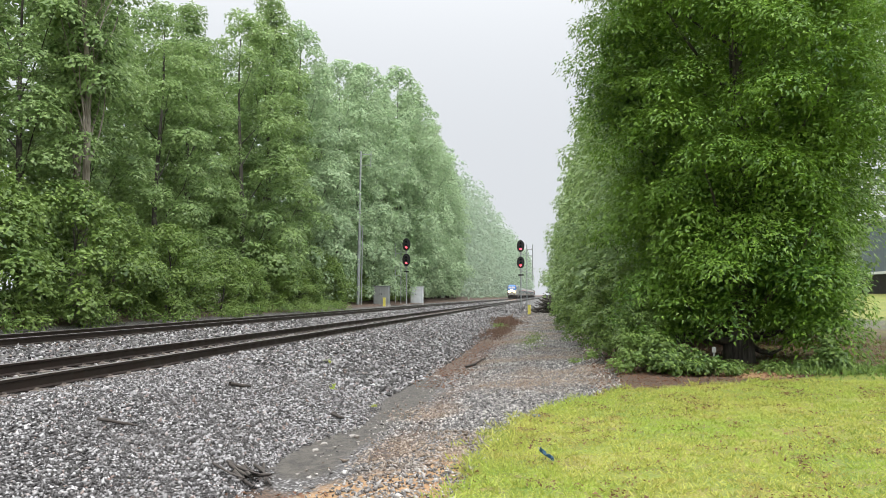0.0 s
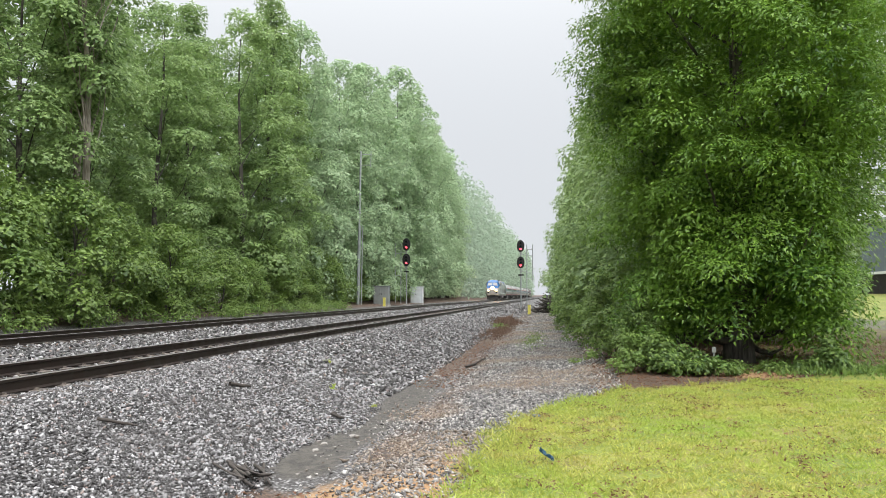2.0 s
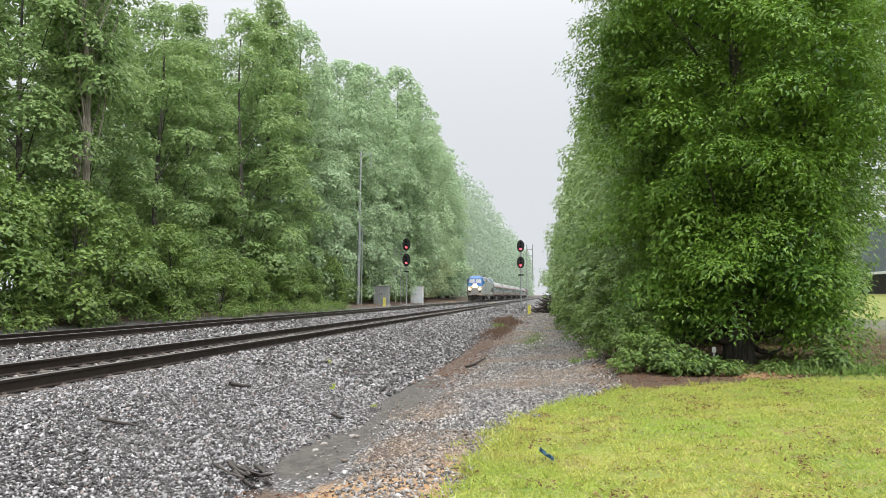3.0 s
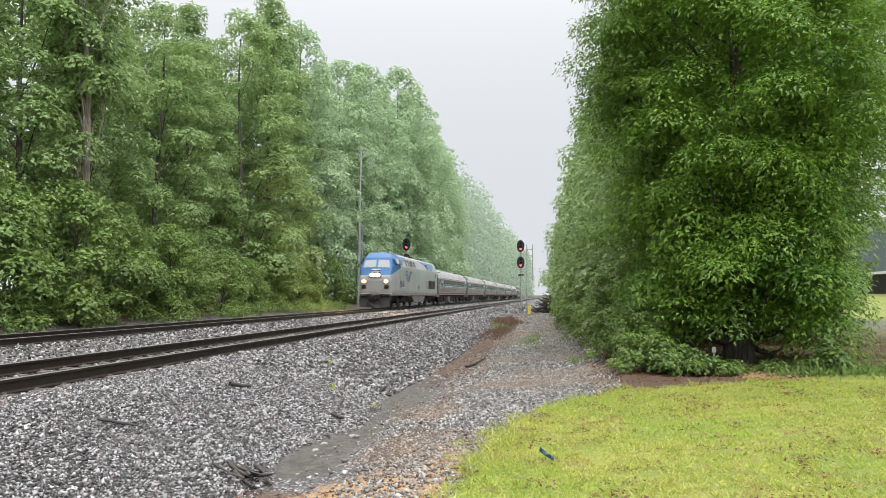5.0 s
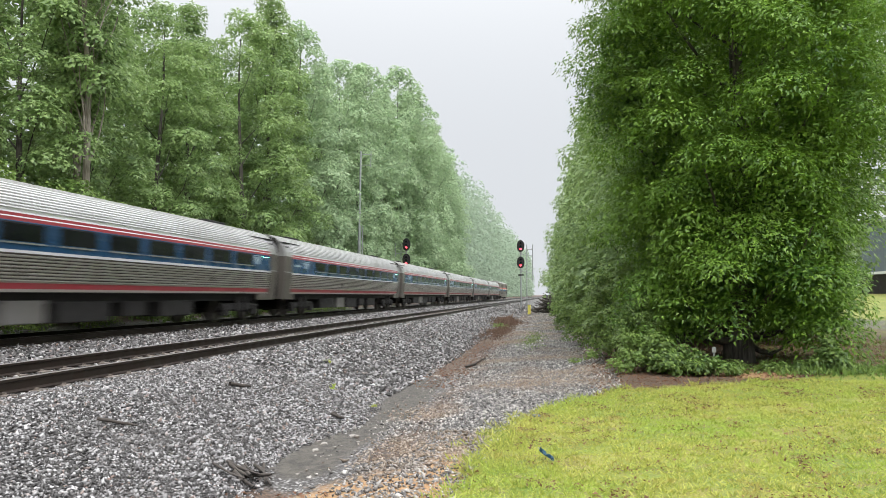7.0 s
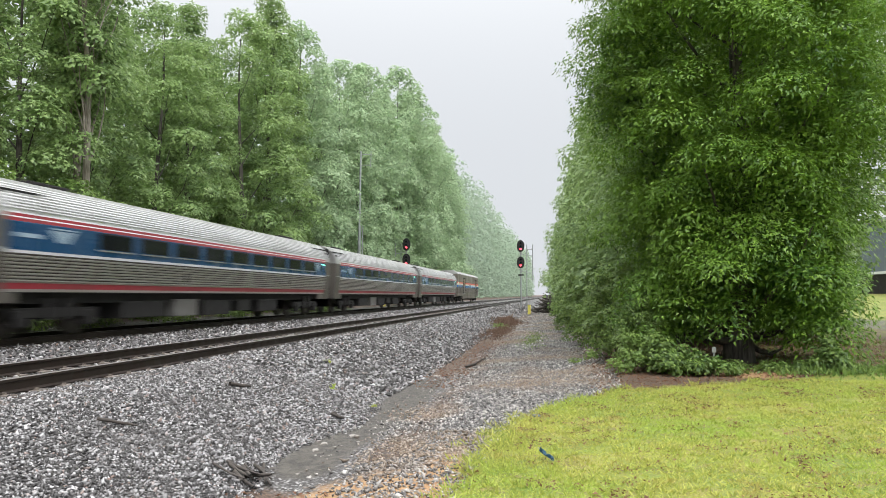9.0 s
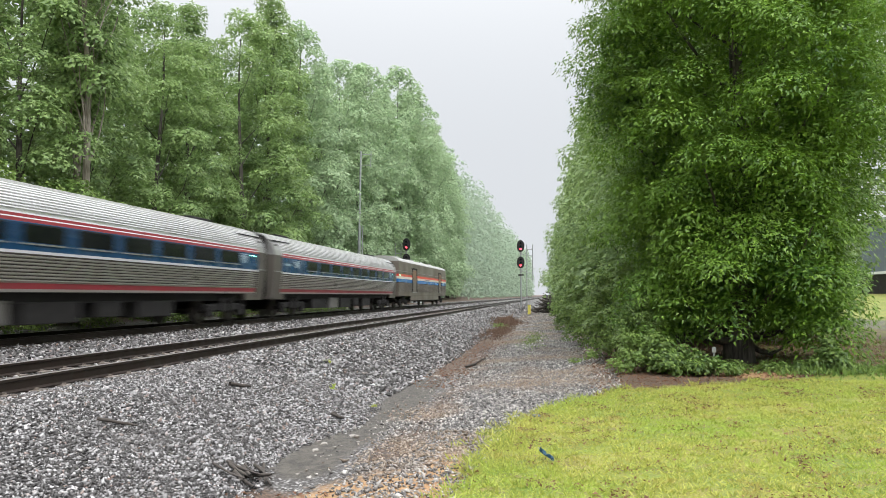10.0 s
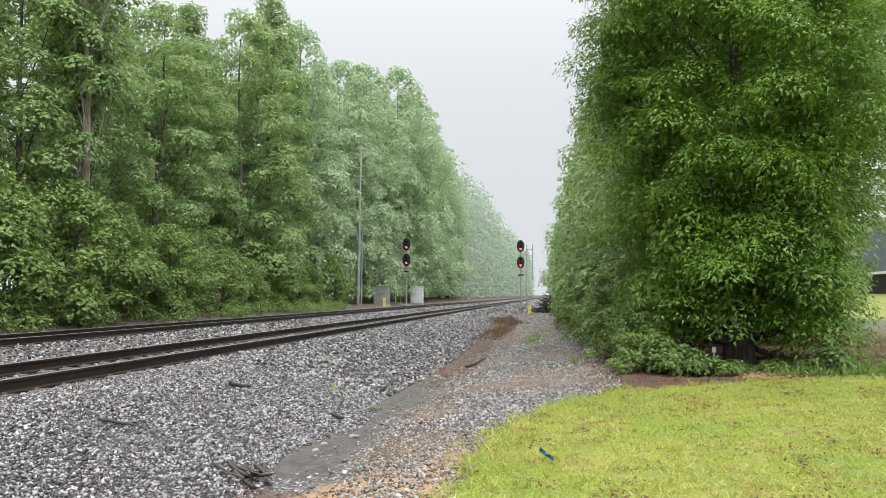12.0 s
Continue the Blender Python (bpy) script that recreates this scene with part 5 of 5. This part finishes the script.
def small_things():
    t = thing("survey_flag", "crumpled blue marking flag lying in the grass", "flag", pose(-0.13, 7.85, float(ground_z(-0.13, 7.85)) + 0.02, 25, 30, 55) @ Matrix.Diagonal((0.4, 0.8, 0.8, 1)))
    bm = bmesh.new()
    g1 = [[bm.verts.new((0.05 * i - 0.07, 0.05 * j - 0.1, 0.06 + 0.03 * math.sin(i * 2.1 + j * 1.7))) for j in range(6)] for i in range(4)]
    for i in range(3):
        for j in range(5):
            bm.faces.new((g1[i][j], g1[i + 1][j], g1[i + 1][j + 1], g1[i][j + 1]))
    bmesh.ops.solidify(bm, geom=list(bm.faces), thickness=0.006)
    part("flag", bm, M["tape"], t)
    part("wire", rods(((0, -0.2, 0.03), (0, 0.2, 0.06), 0.004), n=6), M["galv"], t)
    t = thing("survey_flag", "small blue plastic scrap at the lawn's edge", "flag", pose(-0.3, 10.9, float(ground_z(-0.3, 10.9)), 0, 0, 100))
    bm = boxed((-0.09, -0.05, 0.0), (0.09, 0.05, 0.03), 0.012)
    part("scrap", bm, M["tape"], t)
    x, y = 3.32, 16.7
    t = thing("marker_stake", "small grey-white marker stake below the oak", "marker", pose(x, y, float(ground_z(x, y))))
    part("stake", boxed((-0.015, -0.015, -0.1), (0.015, 0.015, 0.42), 0.004), M["galv"], t)
    part("plate", boxed((-0.045, -0.025, 0.36), (0.045, -0.012, 0.48), 0.006), M["galv"], t)
    for i, (x, y, s) in enumerate(((-2.66, 9.66, 0.06), (-2.88, 9.08, 0.04), (-2.87, 8.72, 0.045), (-2.76, 17.1, 0.08), (-2.5, 9.3, 0.025), (-2.75, 10.4, 0.022), (-2.45, 11.2, 0.025), (-2.8, 8.5, 0.02))):
        bm = bmesh.new()
        bmesh.ops.create_icosphere(bm, subdivisions=1, radius=s)
        for v in bm.verts:
            v.co = Vector((v.co.x * 1.3, v.co.y, v.co.z * 0.5)) * random.uniform(0.8, 1.15)
        o = part("pale_stone", bm, M["concrete"], None, "pale flat stone lying on the silt")
        o.matrix_basis = pose(x, y, float(ground_z(x, y)) + s * 0.25, 0, 0, 40 * i)
        tagged(o, category="stone", group="pale stones on the silt")


small_things()

# ---------------------------------------------------------------- gravel, grass and litter
BED = "angular grey granite ballast stones, damp"
stones("ballast_slope", -6.6, -2.75, 3.2, 13, 64000, 0.0275, M["ballast"], BED, lambda x, y: (x + 0.25 * rng.exponential(0.5, len(x)) < -2.85 + 0.2 * np.sin(y * 1.3)), flat=0.55, small=False)
stones("ballast_slope_beyond", -6.6, -2.95, 13, 46, 21000, 0.053, M["ballast"], BED, power=1.5)
stones("ballast_between_tracks", -12.75, -8.2, 9, 52, 15000, 0.06, M["ballast"], BED, power=1.35)
stones("ballast_slope_far", -6.6, -3.0, 46, 120, 9000, 0.07, M["ballast"], BED, power=1.3, small="tiny")
stones("ballast_between_tracks_far", -12.75, -8.2, 52, 120, 8000, 0.075, M["ballast"], BED, power=1.3, small="tiny")
stones("ballast_in_track", -8.15, -6.7, 7, 45, 7000, 0.046, M["ballast"], BED, lambda x, y: np.abs((y - 5.0) / 0.53 % 1 - 0.5) < 0.29)
stones("road_gravel", -3.0, 1.2, 5, 42, 60000, 0.033, M["pebble"], "small damp gravel of the service road", lambda x, y: (lawn(x, y) < rng.normal(-0.05, 0.12, len(x))) & (x - rng.exponential(0.2, len(x)) * 1.5 > -2.45 + 0.2 * np.sin(y) - 0.5 * (rng.random(len(x)) < 0.12)), power=1.4, small="tiny")


stones("road_gravel_far", -3.0, 0.6, 42, 110, 6000, 0.055, M["pebble"], "small damp gravel of the service road farther off", power=1.3, small="tiny")


def lawn_blades():
    q = np.random.default_rng(5)
    n = 150000
    x, y = q.uniform(-1.4, 11, n), 3.6 + 11.2 * q.random(n) ** 1.1
    k = (lawn(x, y) + q.normal(0, 0.12, n) > 0.0) & (np.sin(x * 2.3 + 2 * np.sin(y * 1.1)) * np.sin(y * 1.9 + x) > -0.75 + 0.5 * q.random(n) - 0.35)
    x, y = x[k], y[k]
    n = len(x)
    h = q.uniform(0.018, 0.055, n) * (1 + 0.9 * np.exp(-((lawn(x, y) - 0.3) / 0.35) ** 2))
    at = np.stack([x, y, ground_z(x, y) - 0.004], 1)
    way = np.stack([q.normal(0, 1.5, n), q.normal(0, 1.5, n), np.ones(n)], 1)
    w = q.uniform(0.004, 0.009, n)
    side = unit(np.cross(way, q.normal(size=(n, 3))))
    v = np.stack([at - side * w[:, None], at + side * w[:, None], at + unit(way) * h[:, None]], 1).reshape(-1, 3)
    tagged(mesh_np("lawn_grass", v, np.arange(3 * n).reshape(n, 3), M["blade"]), "short yellow-green mown grass", "grass", kind="stuff")


lawn_blades()


def lawn_tufts():
    """Small tufts and clover that break up the mown lawn."""
    q = np.random.default_rng(15)
    n = 7000
    cx, cy = q.uniform(-1.3, 10, n), 4 + 10.4 * q.random(n) ** 1.15
    k = lawn(cx, cy) + q.normal(0, 0.15, n) > 0.02
    cx, cy = np.repeat(cx[k], 13), np.repeat(cy[k], 13)
    n = len(cx)
    x, y = cx + q.normal(0, 0.035, n), cy + q.normal(0, 0.035, n)
    at = np.stack([x, y, ground_z(x, y) - 0.003], 1)
    way = np.stack([(x - cx) * 18 + q.normal(0, 0.5, n), (y - cy) * 18 + q.normal(0, 0.5, n), np.ones(n)], 1)
    nrm = unit(np.cross(way, q.normal(size=(n, 3))) + np.array([0, 0, 0.8]))
    edge = 1 + 1.1 * np.exp(-((lawn(x, y) / 0.3) ** 2))
    v, f = leaves(at, way, nrm, q.uniform(0.03, 0.085, n) * edge, q.uniform(0.009, 0.018, n), 0.15)
    tagged(mesh_np("lawn_tufts", v, f, M["blade"]), "small tufts of grass and clover in the lawn", "grass", kind="stuff")


lawn_tufts()


def fallen_leaves():
    q = np.random.default_rng(6)
    n = 44000
    x, y = q.uniform(-3.4, 10, n), 5 + 25 * q.random(n) ** 1.3
    under = (lawn(x, y) < 0.2) & (x > 0.25 + 0.02 * y + 0.25 * q.random(n)) & (y > 12.8)
    lawnish = (lawn(x, y) > 0) & (np.sin(x * 2.9 + y) * np.sin(y * 2.3 - x * 1.3) > 0.72)
    ditch = (np.abs(x + 2.55) < 0.5) & ((y > 15) | (y < 6.8))
    k = under | (lawnish & (q.random(n) < 0.35)) | (ditch & (q.random(n) < 0.8))
    x, y = x[k], y[k]
    n = len(x)
    at = np.stack([x, y, ground_z(x, y) + 0.012 + 0.02 * (lawn(x, y) > 0)], 1)
    nrm = unit(np.stack([q.normal(0, 0.35, n), q.normal(0, 0.35, n), np.ones(n)], 1))
    v, f = leaves(at, q.normal(size=(n, 3)), nrm, q.uniform(0.03, 0.08, n), q.uniform(0.02, 0.045, n), 0.3)
    tagged(mesh_np("leaf_litter", v, f, M["litter"]), "brown fallen leaves on clay and grass", "leaf litter", kind="stuff")


fallen_leaves()


def lawn_crumbs():
    """Brown clumps of dead grass and soil scattered over the lawn."""
    q = np.random.default_rng(16)
    n = 190
    cx, cy = q.uniform(-0.9, 8, n), 4.5 + 9.5 * q.random(n)
    k = lawn(cx, cy) > 0.15
    cx, cy = np.repeat(cx[k], 34), np.repeat(cy[k], 34)
    spread = np.repeat(q.uniform(0.03, 0.11, int(k.sum())), 34)
    x, y = cx + q.normal(0, 1, len(cx)) * spread * 1.6, cy + q.normal(0, 1, len(cx)) * spread
    at = np.stack([x, y, ground_z(x, y) + q.uniform(0.005, 0.045, len(x))], 1)
    nrm = unit(q.normal(size=(len(x), 3)) * 0.6 + np.array([0, 0, 1]))
    v, f = leaves(at, q.normal(size=(len(x), 3)), nrm, q.uniform(0.015, 0.05, len(x)), q.uniform(0.01, 0.025, len(x)))
    tagged(mesh_np("lawn_debris", v, f, M["litter"]), "brown crumbs of dead grass and leaves on the lawn", "leaf litter", kind="stuff")


lawn_crumbs()
weeds("wood_edge_weeds", "sparse low green weeds on leaf litter under the trees", 7.0, 17.0, 1.5, 1.5, 0.12, 1300, M["leaf_c"], 81, 0.03)


def undergrowth(label, spots, count, seed, length, width):
    """Low leafy growth in small mounds round the given x, y, spread, height."""
    q = np.random.default_rng(seed)
    C, R = [], []
    for x, y, spread, h in spots:
        n = 26
        px, py = x + q.normal(0, spread, n), y + q.normal(0, spread * 0.7, n)
        fall = np.exp(-(((px - x) ** 2 + (py - y) ** 2) / (1.6 * spread) ** 2))
        C.append(np.stack([px, py, ground_z(px, py) + h * fall * q.uniform(0.3, 1.0, n)], 1))
        R.append(q.uniform(0.08, 0.2, n))
    v, f = lobe_leaves(q, np.concatenate(C), np.concatenate(R), count, length, width, inner=0.3, tri=False)
    tagged(mesh_np("undergrowth", v, f, M["leaf_c"]), label, "undergrowth", kind="stuff")


undergrowth("bright green leafy undergrowth round the oak's foot", ((1.75, 16.6, 0.3, 1.1), (2.0, 16.0, 0.28, 0.8), (2.5, 15.7, 0.3, 0.6), (3.0, 15.6, 0.25, 0.4), (1.6, 18.5, 0.35, 1.3), (5.4, 16.0, 0.14, 0.7)), 13000, 93, 0.085, 0.05)
undergrowth("low dark green ivy under the oak", ((3.6, 16.5, 0.4, 0.12), (4.5, 16.5, 0.45, 0.12), (5.3, 16.5, 0.3, 0.15)), 2600, 94, 0.06, 0.045)
weeds("wood_edge_weeds", "low green weeds at the foot of the oak", 5.6, 15.9, 0.7, 0.35, 0.25, 900, M["leaf_c"], 82, 0.045)


# ---------------------------------------------------------------- the train's run
def motions():
    for ob, back in train:
        rows = [(t, pose(FAR_X, 37.27 - 35.096 * (t - 5.5) + back, 0.0)) for t in (0.0, 3.0, 6.0, 9.0, 12.0)]
        walk(ob, rows)


motions()
